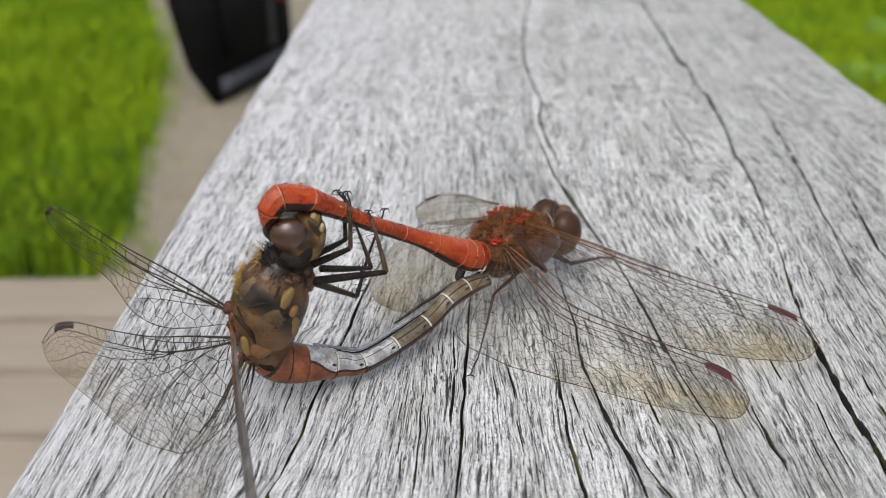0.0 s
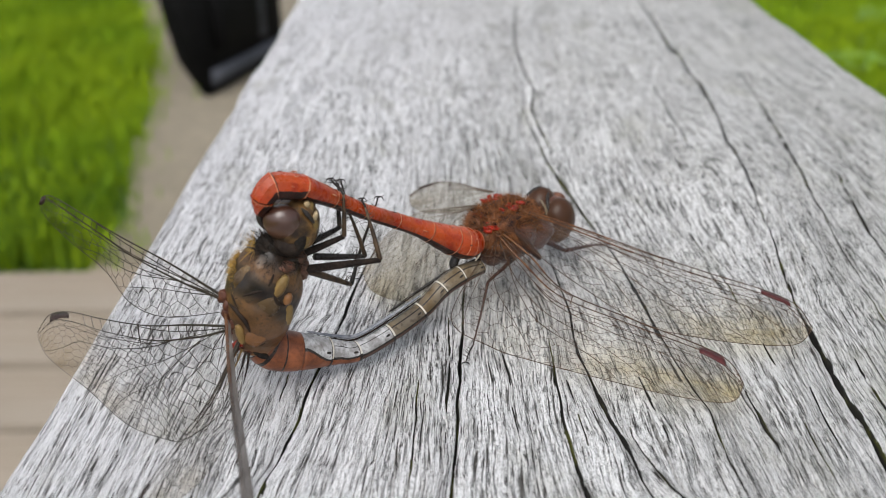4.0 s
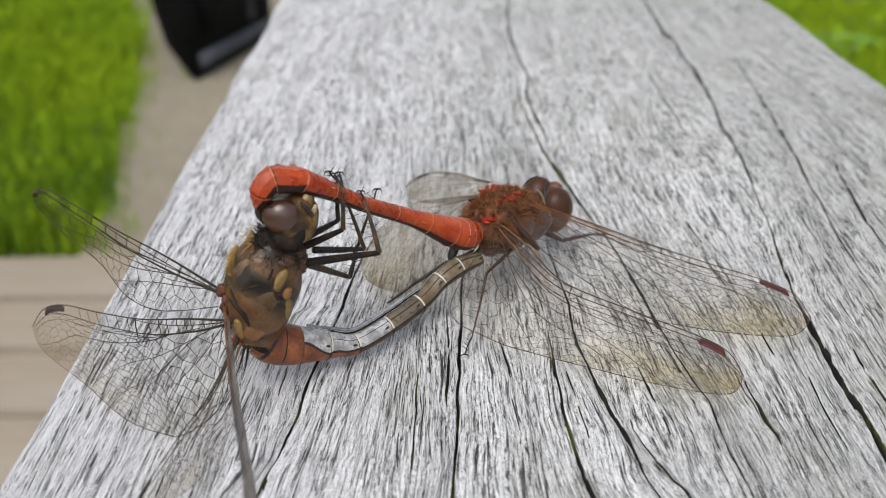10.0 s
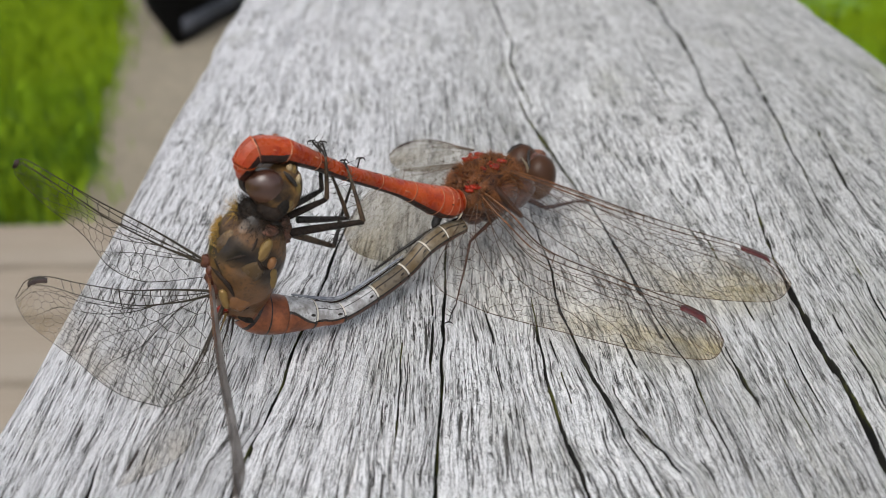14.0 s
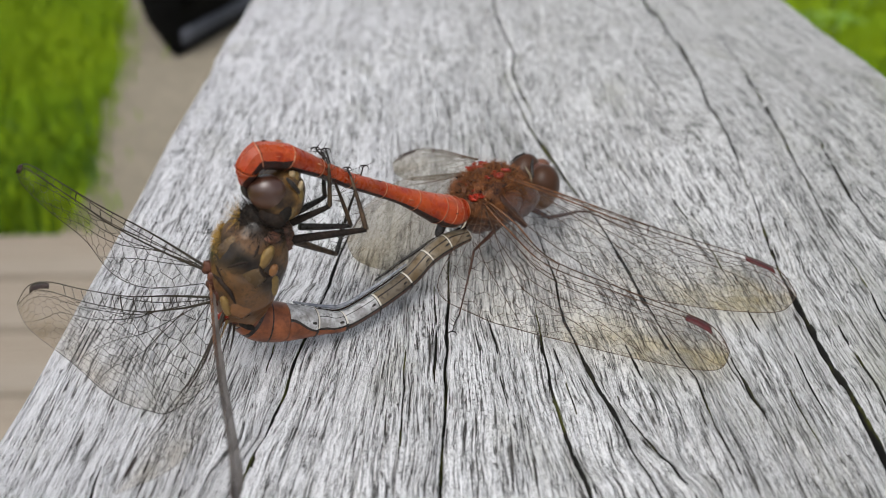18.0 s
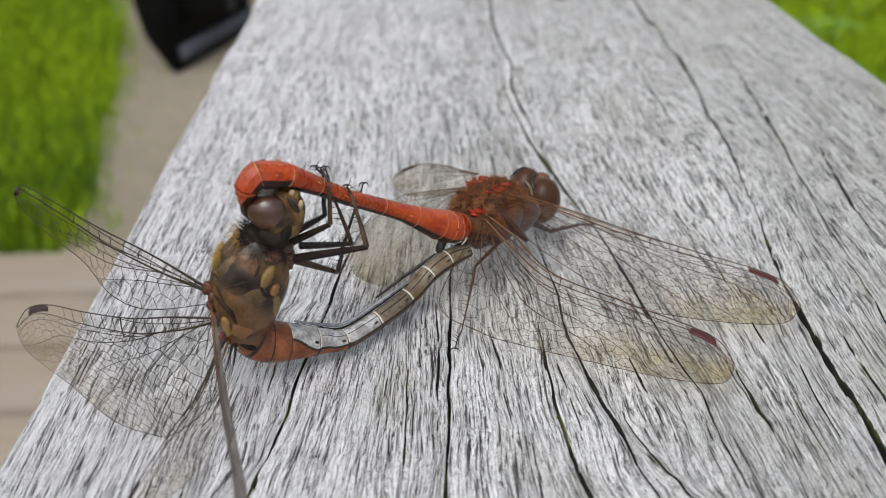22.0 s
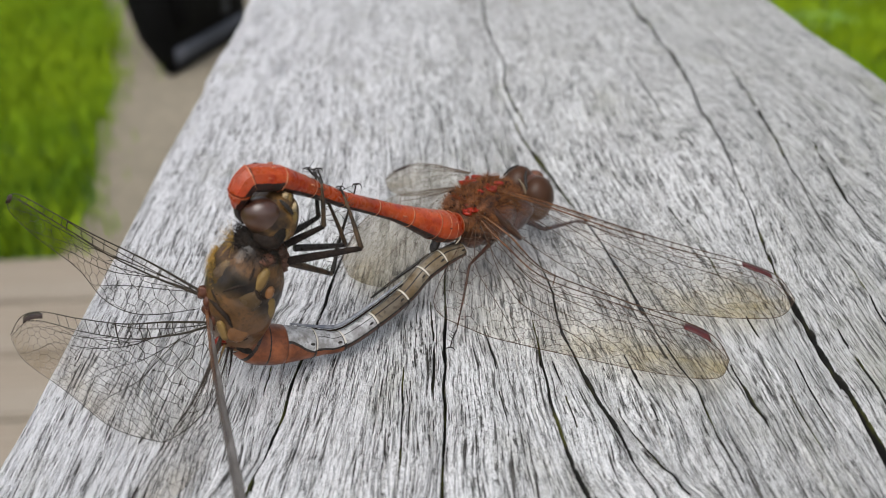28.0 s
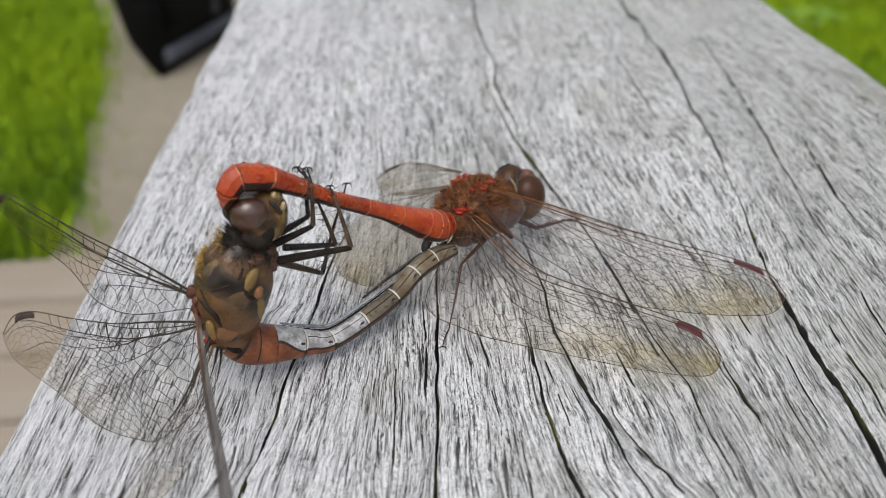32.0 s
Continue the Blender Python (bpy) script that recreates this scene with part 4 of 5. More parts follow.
UP_M = (-0.25, -0.45, 0.85)
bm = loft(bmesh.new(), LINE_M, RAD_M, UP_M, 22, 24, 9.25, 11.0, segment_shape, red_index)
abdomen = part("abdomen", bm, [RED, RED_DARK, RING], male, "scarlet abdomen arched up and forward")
for s0, s1 in ((0.0, 1.1), (1.1, 2.3), (2.3, 4.0), (4.0, 5.0), (5.0, 6.0), (6.0, 7.1), (7.1, 8.3), (8.3, 9.25)):
    ends = [spline(LINE_M, s0), spline(LINE_M, (s0 + s1) / 2), spline(LINE_M, s1)]
    straight = 0.25 if s0 < 3 else 0.65
    ends[1] = tuple(straight * (a + c) / 2 + (1 - straight) * b for a, b, c in zip(*ends))
    if s0 < 3:
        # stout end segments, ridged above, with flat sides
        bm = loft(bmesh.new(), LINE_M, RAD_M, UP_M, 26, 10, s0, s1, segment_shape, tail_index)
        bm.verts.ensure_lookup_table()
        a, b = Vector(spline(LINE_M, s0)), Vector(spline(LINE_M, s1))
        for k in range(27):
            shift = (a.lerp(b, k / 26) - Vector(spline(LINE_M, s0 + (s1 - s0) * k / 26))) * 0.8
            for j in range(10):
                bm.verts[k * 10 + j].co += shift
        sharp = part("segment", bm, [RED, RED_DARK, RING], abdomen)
        sharp.data.set_sharp_from_angle(angle=radians(20))
        continue
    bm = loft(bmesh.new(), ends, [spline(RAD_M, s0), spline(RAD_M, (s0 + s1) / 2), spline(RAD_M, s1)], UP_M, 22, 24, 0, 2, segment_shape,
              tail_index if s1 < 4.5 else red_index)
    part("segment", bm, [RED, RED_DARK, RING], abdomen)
for s0 in (9.7, 10.1):
    bm = loft(bmesh.new(), LINE_M, [(a * 1.012, b * 1.012) for a, b in RAD_M], UP_M, 2, 28, s0, s0 + 0.022, None, lambda u, a: 1 if abs(a) > 100 else 0)
    part("ring", bm, [RING, RED_DARK], abdomen)
for dx in (-0.5, 0.5):
    bm = tube([(18.9 + dx * 0.4, 66.3 + dx, 16.6), (18.9 + dx * 0.4, 66.2 + dx, 15.9), (19.3 + dx * 0.4, 66.2 + dx, 15.2)], [0.28, 0.25, 0.1])
    part("clasper", bm, BLACK, abdomen, "black clasper at the abdomen's end")
for k, (s0, s1) in enumerate(((2.3, 4.0), (4.0, 5.0), (5.0, 6.0), (6.0, 7.1), (7.1, 8.3), (8.3, 9.25), (9.25, 10.3))):
    flank_marks(abdomen, s0, s1, 90 + k)
bm = tube([(33.6, 79.0, 5.9), (33.3, 78.6, 5.2), (33.6, 78.4, 4.8)], [0.45, 0.4, 0.2])
part("genital_hook", bm, BLACK, abdomen)

AX_M = (7.5, 9.6, -1.2)
bm = bmesh.new()
blob(bm, (38.2, 83.8, 6.35), (4.6, 3.0, 2.65), AX_M, (0.1, -0.1, 1), 36, 0.25)
thorax = part("thorax", bm, MALE_THORAX, male, "russet thorax, hairy above")
for c, r, t in (((39.2, 82.7, 5.5), (2.6, 1.5, 2.5), 0.5), ((41.3, 85.0, 5.0), (2.2, 1.4, 2.3), 0.6), ((37.4, 81.6, 5.6), (1.6, 1.4, 2.1), 0.2)):
    bm = bmesh.new()
    blob(bm, c, r, AX_M, (t, -0.5, 1), 22, 0.10)
    part("side_plate", bm, MALE_SIDE, thorax)
for pts, w in (([(38.2, 82.0, 8.4), (39.2, 81.0, 7.4), (40.5, 80.9, 5.9), (41.6, 81.6, 4.3)], 0.40), ([(39.8, 83.9, 8.5), (41.0, 83.3, 7.0), (42.2, 83.8, 5.2)], 0.28), ([(37.0, 80.5, 7.5), (37.7, 80.1, 6.2), (38.7, 80.5, 4.5)], 0.28)):
    bm = tube(pts, [w * 0.7] + [w] * (len(pts) - 2) + [w * 0.6], rings=14)
    part("side_stripe", bm, STRIPE, thorax, "dark brown stripe")
rng = random.Random(77)
for k in range(96):
    along, across = rng.uniform(-3.6, 3.4), rng.uniform(-2.2, 2.0)
    c = Vector((38.1, 83.9, 0)) + Vector(AX_M).normalized() * along + Vector((0.78, -0.62, 0)) * across
    c.z = 6.3 + 2.6 * math.sqrt(max(0.05, 1 - (along / 4.9) ** 2 - (across / 3.0) ** 2))
    bm = bmesh.new()
    blob(bm, c, (rng.uniform(0.25, 0.75), rng.uniform(0.14, 0.30), rng.uniform(0.16, 0.34)), (rng.uniform(-1, 1), rng.uniform(-1, 1), rng.uniform(-0.3, 0.3)), (0, 0, 1), 10, 0.7)
    part("back_plate", bm, (MALE_THORAX, RUST, HINGE_F, MALE_THORAX, NECK)[k % 5], thorax)
for at, count in (((39.0, 83.1, 9.0), 12), ((36.9, 80.6, 8.1), 14), ((37.2, 84.9, 9.2), 7), ((35.4, 82.9, 8.4), 6)):
    for k in range(count):
        c = Vector(at) + Vector((rng.gauss(0, 0.42), rng.gauss(0, 0.42), rng.uniform(-0.25, 0.15)))
        r = rng.uniform(0.18, 0.38)
        bm = bmesh.new()
        blob(bm, c, (r * 1.4, r * 0.6, r * 0.6), (1, rng.uniform(-1, 1), rng.uniform(-0.3, 0.3)), (0, 0, 1), 10, 0.7)
        part("wing_hinge", bm, SCARLET, thorax, "scarlet wing hinge")
bm = tube([(35.3, 78.5, 5.7), (35.7, 78.8, 6.1), (35.9, 79.3, 6.8)], [0.03, 0.10, 0.03])
part("ridge", bm, PALE, thorax)
bm = tube([(38.3, 82.1, 8.7), (38.2, 81.6, 8.4), (38.1, 81.2, 7.9)], [0.03, 0.12, 0.03])
part("ridge", bm, PALE, thorax)
fuzz(thorax, (38.2, 83.8, 6.4), (4.7, 3.0, 2.8), AX_M, (0, 0, 1), 4600, 0.8, FUZZ_M, 3, lambda d: d.z > 0.0)

bm = bmesh.new()
blob(bm, (43.5, 91.0, 4.6), (1.6, 2.3, 2.1), AX_M, (0, 0, 1), 20, 0.05)
head = part("head", bm, MALE_SIDE, male, "brown head with large glossy eyes")
for c in ((42.55, 91.6, 4.9), (44.25, 90.3, 4.25)):
    bm = bmesh.new()
    blob(bm, c, (1.9, 1.75, 2.45), AX_M, (0.1, 0, 1), 28, 0.02)
    part("eye", bm, EYE_M, head, "large dark brown compound eye")
bm = bmesh.new()
blob(bm, (44.4, 92.3, 5.9), (0.7, 0.9, 0.6), AX_M, (0, 0, 1), 14, 0.1)
part("brow", bm, LEG_BASE, head)
for pts, w, mat in (([(43.5, 92.2, 7.0), (43.2, 90.9, 6.9), (43.1, 89.8, 6.2), (43.3, 89.2, 5.2)], 0.16, BLACK), ([(42.4, 90.2, 6.6), (42.9, 89.6, 5.9), (43.1, 89.1, 4.9)], 0.13, UMBER),
                    ([(41.0, 91.6, 6.4), (41.7, 91.5, 7.2), (42.6, 91.9, 7.4)], 0.10, BLACK)):
    bm = tube(pts, [w * 0.5] + [w] * (len(pts) - 2) + [w * 0.5], rings=14)
    part("seam", bm, mat, head)

wing(male, "hind_wing", [(37.4, 80.5, 7.9), (40.2, 78.7, 6.2), (43.1, 74.8, 4.5), (48.8, 72.1, 3.0), (54.3, 69.1, 2.0), (56.1, 67.1, 1.7), (56.5, 64.4, 1.4)],
     [(36.3, 79.6, 6.0), (33.0, 73.4, 2.7), (36.4, 69.2, 2.2), (40.1, 67.1, 2.0), (44.6, 65.4, 1.6), (50.0, 63.1, 1.4), (54.7, 62.0, 1.3), (56.5, 64.3, 1.4)],
     0.36, (0.665, 0.80), 11, FILM_M, VEIN_M, STIGMA_M, GOLD_VEIN, True, vein_size=1.2, spot=1.05, fade=0.1)
wing(male, "fore_wing", [(39.7, 83.2, 8.7), (44.2, 83.6, 7.0), (52.3, 81.6, 4.5), (57.7, 80.3, 3.0), (62.5, 78.9, 1.9), (64.7, 76.3, 1.7), (64.9, 72.6, 1.5)],
     [(38.8, 82.0, 8.0), (41.0, 79.2, 6.0), (45.7, 74.9, 4.0), (49.8, 71.8, 2.6), (54.1, 71.0, 1.8), (58.8, 70.3, 1.4), (62.7, 70.3, 1.3), (64.8, 72.4, 1.5)],
     0.36, (0.655, 0.79), 12, FILM_M, VEIN_M, STIGMA_M, GOLD_VEIN, False, vein_size=1.2, spot=1.0, fade=0.1)
wing(male, "hind_wing", [(35.9, 84.6, 8.6), (32.7, 91.5, 5.2), (29.4, 92.9, 4.0), (26.2, 90.5, 2.5), (24.3, 85.0, 1.5)],
     [(35.2, 82.4, 7.6), (32.7, 80.0, 4.0), (31.1, 78.3, 2.2), (28.7, 78.6, 1.6), (27.0, 79.4, 1.4), (25.2, 81.4, 1.35), (24.3, 84.6, 1.5)],
     0.42, (0.80, 0.90), 13, FILM_FAR, VEIN_FAR, STIGMA_F, VEIN_FAR, True, vein_size=0.7)
wing(male, "fore_wing", [(37.3, 86.4, 9.2), (36.0, 90.2, 8.0), (33.9, 94.1, 7.0), (31.8, 96.9, 6.0), (29.8, 96.8, 5.4), (28.8, 95.0, 5.1)],
     [(36.8, 85.2, 8.8), (35.3, 88.3, 6.5), (32.7, 89.8, 5.5), (30.3, 91.2, 5.0), (29.1, 92.9, 5.0), (28.8, 94.8, 5.1)],
     0.45, (0.64, 0.76), 14, FILM_FAR, VEIN_FAR, STIGMA_F, VEIN_FAR, False, vein_size=0.7)

leg(male, [(42.6, 87.6, 3.2), (44.9, 88.5, 1.6), (48.6, 92.0, 0.5), (50.2, 92.8, 0.1)], [0.36, 0.26, 0.16, 0.07], RED_LEG, 6, 1)
leg(male, [(39.8, 83.0, 4.2), (36.4, 76.4, 4.6), (34.9, 72.4, 0.4), (34.2, 70.2, 0.1)], [0.28, 0.15, 0.07, 0.05], RED_LEG, 6, 2, True, [RED_LEG, RED_LEG, BLACK])
leg(male, [(36.6, 82.0, 4.4), (32.7, 80.6, 3.5), (29.7, 79.3, 2.0), (27.2, 78.4, 0.5)], [0.26, 0.2, 0.18, 0.12], BLACK, 5, 4, False)

# ---- the female, bent up under him ----
female = thing("female_dragonfly", PIVOT, "olive-brown female dragonfly hanging in a mating wheel over grey wood", "dragonfly", "mating dragonflies")
bm = bmesh.new()
blob(bm, (21.05, 66.9, 15.0), (1.95, 2.1, 2.2), (1, -0.2, -0.3), (0.2, 0, 1), 26, 0.06)
head_f = part("head", bm, FACE_F, female, "brown head with a yellow face")
bm = bmesh.new()
blob(bm, (20.4, 65.8, 15.75), (1.55, 1.25, 1.5), (1, 0, -0.25), (0.1, -0.5, 1), 30, 0.03)
part("eye", bm, EYE_F, head_f, "large glossy brown compound eye")
bm = bmesh.new()
blob(bm, (20.9, 68.3, 16.1), (1.7, 1.2, 1.4), (1, 0, -0.25), (0.1, 0.5, 1), 24, 0.02)
part("eye", bm, EYE_F, head_f, "large glossy brown compound eye")
for c, r, m in (((22.3, 66.8, 16.3), (0.35, 0.5, 0.65), OCHRE), ((20.6, 65.4, 13.9), (1.1, 0.75, 0.75), SEAM), ((21.5, 65.3, 14.3), (0.6, 0.45, 0.85), NECK), ((22.5, 66.3, 15.0), (0.40, 0.7, 0.8), OCHRE), ((22.8, 66.3, 16.0), (0.2, 0.3, 0.42), CREAM), ((22.2, 66.5, 16.9), (0.24, 0.26, 0.28), CREAM), ((22.0, 65.6, 14.3), (0.35, 0.4, 0.7), OCHRE)):
    bm = bmesh.new()
    blob(bm, c, r, (1, -0.2, -0.3), (0.2, 0, 1), 16, 0.15)
    part("face_plate", bm, m, head_f)
bm = tube([(21.9, 65.6, 17.0), (22.35, 65.6, 16.4), (22.75, 65.7, 15.7)], [0.08, 0.2, 0.08])
part("face_stripe", bm, BLACK, head_f)
bm = tube([(20.0, 66.3, 13.9), (19.5, 66.4, 13.2), (19.3, 66.4, 12.4)], [1.1, 1.6, 1.7])
part("neck", bm, NECK, female, "dark hairy neck")
LINE_T = [(19.9, 66.5, 13.2), (19.2, 66.4, 11.9), (18.4, 66.3, 10.2), (17.8, 66.3, 8.2), (17.4, 66.4, 6.3), (17.2, 66.5, 4.6)]
RAD_T = [(1.5, 1.6), (2.3, 2.55), (2.8, 2.95), (2.75, 2.8), (2.3, 2.4), (1.6, 1.7)]
bm = loft(bmesh.new(), LINE_T, RAD_T, (-1, 0, 0.3), 40, 44)
for v in bm.verts:
    v.co += Vector((0.5, -1, 0.3)) * (0.30 * noise.noise(v.co * 0.55) + 0.12 * noise.noise(v.co * 1.6))
thorax_f = part("thorax", bm, THORAX_F, female, "olive-brown thorax with dark seams")


def flank_line(pts, r, mat, label=""):
    bm = tube(pts, [r * 0.5] + [r] * (len(pts) - 2) + [r * 0.5], rings=18, seg=8)
    part("seam", bm, mat, thorax_f, label)


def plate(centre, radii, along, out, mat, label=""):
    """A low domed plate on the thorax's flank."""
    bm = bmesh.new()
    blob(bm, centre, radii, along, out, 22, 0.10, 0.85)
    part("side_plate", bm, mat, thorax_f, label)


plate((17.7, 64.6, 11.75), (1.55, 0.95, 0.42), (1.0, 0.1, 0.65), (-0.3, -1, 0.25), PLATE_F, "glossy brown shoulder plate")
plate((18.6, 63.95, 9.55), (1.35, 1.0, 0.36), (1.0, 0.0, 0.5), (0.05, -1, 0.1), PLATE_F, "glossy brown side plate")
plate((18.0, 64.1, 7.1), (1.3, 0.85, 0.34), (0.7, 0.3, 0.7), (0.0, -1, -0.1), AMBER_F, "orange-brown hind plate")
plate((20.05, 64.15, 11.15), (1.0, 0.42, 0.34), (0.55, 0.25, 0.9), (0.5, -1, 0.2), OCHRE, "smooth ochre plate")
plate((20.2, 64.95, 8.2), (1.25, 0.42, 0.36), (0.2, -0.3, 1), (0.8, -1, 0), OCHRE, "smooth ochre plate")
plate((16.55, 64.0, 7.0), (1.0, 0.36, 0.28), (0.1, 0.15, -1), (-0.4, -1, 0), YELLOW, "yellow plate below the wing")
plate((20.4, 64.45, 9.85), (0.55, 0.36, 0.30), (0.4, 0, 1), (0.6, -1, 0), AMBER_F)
flank_line([(16.5, 64.05, 10.2), (17.7, 63.75, 10.75), (18.8, 63.7, 11.05), (19.5, 63.85, 10.8)], 0.14, SEAM)
flank_line([(15.8, 64.7, 9.5), (16.4, 64.0, 9.3), (17.05, 63.7, 8.5), (17.4, 63.85, 7.3)], 0.22, SEAM)
flank_line([(15.95, 65.2, 10.6), (16.35, 64.2, 10.15), (16.7, 63.85, 9.35)], 0.15, SEAM)
flank_line([(19.5, 63.85, 10.9), (19.75, 63.85, 9.8), (20.4, 64.6, 9.3)], 0.16, SEAM)
# Highlight on the shoulder plate, put into colour and shape as a streak.
flank_line([(17.1, 64.85, 11.8), (17.7, 64.75, 12.25), (18.6, 64.75, 12.7)], 0.09, PALE_GLINT, "pale highlight streak painted on the shoulder plate")
flank_line([(16.9, 64.3, 6.2), (17.7, 64.2, 5.9), (18.6, 64.6, 6.1)], 0.14, SEAM)
flank_line([(19.6, 64.1, 12.2), (19.3, 63.9, 11.5), (18.9, 63.75, 11.1)], 0.13, SEAM)
for top, foot, mat in (((16.2, 64.6, 5.6), (14.9, 62.6, 3.6), AMBER_F), ((16.4, 64.5, 5.4), (15.3, 62.6, 3.2), YELLOW), ((16.7, 64.4, 5.2), (15.9, 62.6, 3.0), SEAM), ((16.9, 64.5, 5.0), (16.5, 62.8, 3.0), SEAM)):
    bm = tube([top, tuple((p + q) / 2 + 0.1 for p, q in zip(top, foot)), foot], [0.12, 0.07, 0.02], rings=8, seg=7)
    part("wing_vein_root", bm, mat, thorax_f, "amber wing vein root")
for c, r in (((16.0, 64.8, 5.5), 0.42), ((16.3, 64.5, 5.9), 0.34)):
    bm = bmesh.new()
    blob(bm, c, (r, r * 0.8, r), (1, 0, 0), (0, 0, 1), 12, 0.4)
    part("wing_hinge", bm, SCARLET, thorax_f, "small red wing hinge")
for c, r in (((15.3, 65.3, 9.7), 0.5), ((15.6, 64.9, 9.1), 0.4), ((15.5, 64.9, 8.4), 0.45), ((15.9, 64.6, 7.6), 0.45), ((15.8, 64.8, 6.9), 0.35), ((16.4, 64.7, 5.6), 0.3), ((16.9, 64.8, 5.0), 0.3)):
    bm = bmesh.new()
    blob(bm, c, (r, r * 0.8, r * 1.2), (1, 0, 0), (0, 0, 1), 12, 0.4)
    part("wing_hinge", bm, HINGE_F, thorax_f, "reddish brown wing hinge")
fuzz(thorax_f, (18.5, 66.4, 10.6), (2.9, 2.5, 2.5), (0.3, 0, -1), (-1, 0, -0.3), 1700, 0.60, FUZZ_F, 5, lambda d: d.x < -0.72 and d.z > -0.3)
fuzz(thorax_f, (19.5, 66.3, 12.9), (1.7, 1.8, 1.7), (0, 0, 1), (1, 0, 0), 1500, 1.2, NECK, 6)
fuzz(thorax_f, (18.2, 65.6, 13.6), (0.6, 0.5, 0.4), (0, 0, 1), (1, 0, 0), 60, 1.7, FUZZ_F, 8, lambda d: d.x < 0 and d.z > 0)
for c, r in (((21.0, 66.9, 12.2), (0.8, 0.9, 0.7)), ((21.1, 67.2, 11.2), (0.8, 0.9, 0.7)), ((20.9, 66.6, 10.9), (0.9, 0.7, 0.6)), ((20.8, 68.0, 10.4), (0.9, 0.7, 0.7)), ((20.2, 65.2, 12.3), (0.9, 0.7, 0.6))):
    bm = bmesh.new()
    blob(bm, c, r, (1, 0, 0), (0, 0, 1), 14, 0.25)
    part("leg_base", bm, LEG_BASE, thorax_f, "reddish brown leg base")

LINE_F = [(17.3, 66.5, 4.9), (18.3, 66.8, 3.9), (19.6, 67.3, 3.35), (21.3, 68.1, 2.75), (23.2, 69.1, 2.05), (24.9, 70.0, 1.55), (27.6, 72.3, 1.9),
          (30.4, 74.8, 2.75), (32.2, 76.6, 3.9), (34.1, 78.2, 4.5), (35.9, 79.4, 4.6)]
RAD_F = [(1.5, 1.6), (1.75, 1.7), (1.75, 1.65), (1.5, 1.4), (1.1, 1.05), (0.9, 0.85), (0.85, 0.85), (0.85, 0.85), (0.9, 0.85), (0.95, 0.9), (0.7, 0.6)]


def ash_zones(k):
    """Grey above, a black line, orange below; a pale rim at the hind edge."""
    wide = (58, 74, 82)[min(k, 2)]

    def index(u, ang):
        edge = wide - 22 * math.cos(u * 3.0) if k == 0 else wide
        if u > 0.955:
            return 2 if abs(ang) < edge - 5 else 3
        if u > 0.94:
            return 3
        if 20 < abs(ang) < (24 if k < 3 else 30) and k > 0:
            return 3
        if abs(ang) < edge:
            return 0
        return 3 if abs(ang) < edge + 9 else 1
    return index


UP_F = (-0.25, -0.35, 1)
bm = loft(bmesh.new(), LINE_F, RAD_F, UP_F, 30, 24, 0.0, 2.4, None, lambda u, a: 3 if 0.28 < u < 0.34 or 0.62 < u < 0.66 or u < 0.08 else 1)
abd_f = part("abdomen", bm, [ASH, ORANGE, PALE, BLACK], female, "abdomen, orange below and ash grey above, curved up to her mate")
for k, (s0, s1) in enumerate(((2.4, 3.65), (3.65, 5.0), (5.0, 6.0), (6.0, 6.95), (6.95, 8.0), (8.0, 8.9), (8.9, 10.0))):
    bm = loft(bmesh.new(), LINE_F, RAD_F, UP_F, 60, 180 if k == 0 else 90, s0, s1, segment_shape, ash_zones(k))
    seg = part("segment", bm, [ASH if k < 3 else UMBER, ORANGE if k < 2 else BROWN, RIM if k < 6 else OCHRE, BLACK], abd_f)
    # a black spot low on the near flank, towards the hind edge
    s = s0 + (s1 - s0) * 0.82
    mid, fore, (ra, rb) = Vector(spline(LINE_F, s)), Vector(spline(LINE_F, s + 0.05)), spline(RAD_F, s)
    ahead = (fore - mid).normalized()
    h = (Vector(UP_F) - ahead * ahead.dot(Vector(UP_F))).normalized()
    near = ahead.cross(h)
    if near.y > 0:
        near = -near
    at = mid + near * ra * 0.80 + h * rb * 0.60
    bm = bmesh.new()
    blob(bm, at, (0.24, 0.05, 0.17), ahead, h, 12, 0.3)
    part("spot", bm, BLACK, abd_f)
bm = tube([(21.0, 68.6, 4.4), (23.2, 69.8, 3.2), (24.9, 70.6, 2.75), (27.5, 73.0, 3.1), (30.3, 75.4, 3.9)], [0.08, 0.15, 0.16, 0.15, 0.08], rings=24, seg=8)
part("edge_fold", bm, SLATE, abd_f, "slate grey fold along the back")
bm = tube([(21.0, 68.5, 4.25), (23.2, 69.6, 3.0), (24.9, 70.4, 2.52), (27.5, 72.7, 2.9), (30.3, 75.2, 3.7)], [0.05, 0.09, 0.09, 0.09, 0.05], rings=24, seg=6)
part("edge_line", bm, SEAM, abd_f)

bm = bmesh.new()
blob(bm, (17.7, 65.0, 4.6), (0.85, 0.3, 0.42), (1, 0.2, -0.8), (0, -1, 0), 18, 0.15)
part("dark_patch", bm, NECK, abd_f, "black patch at the abdomen's root")

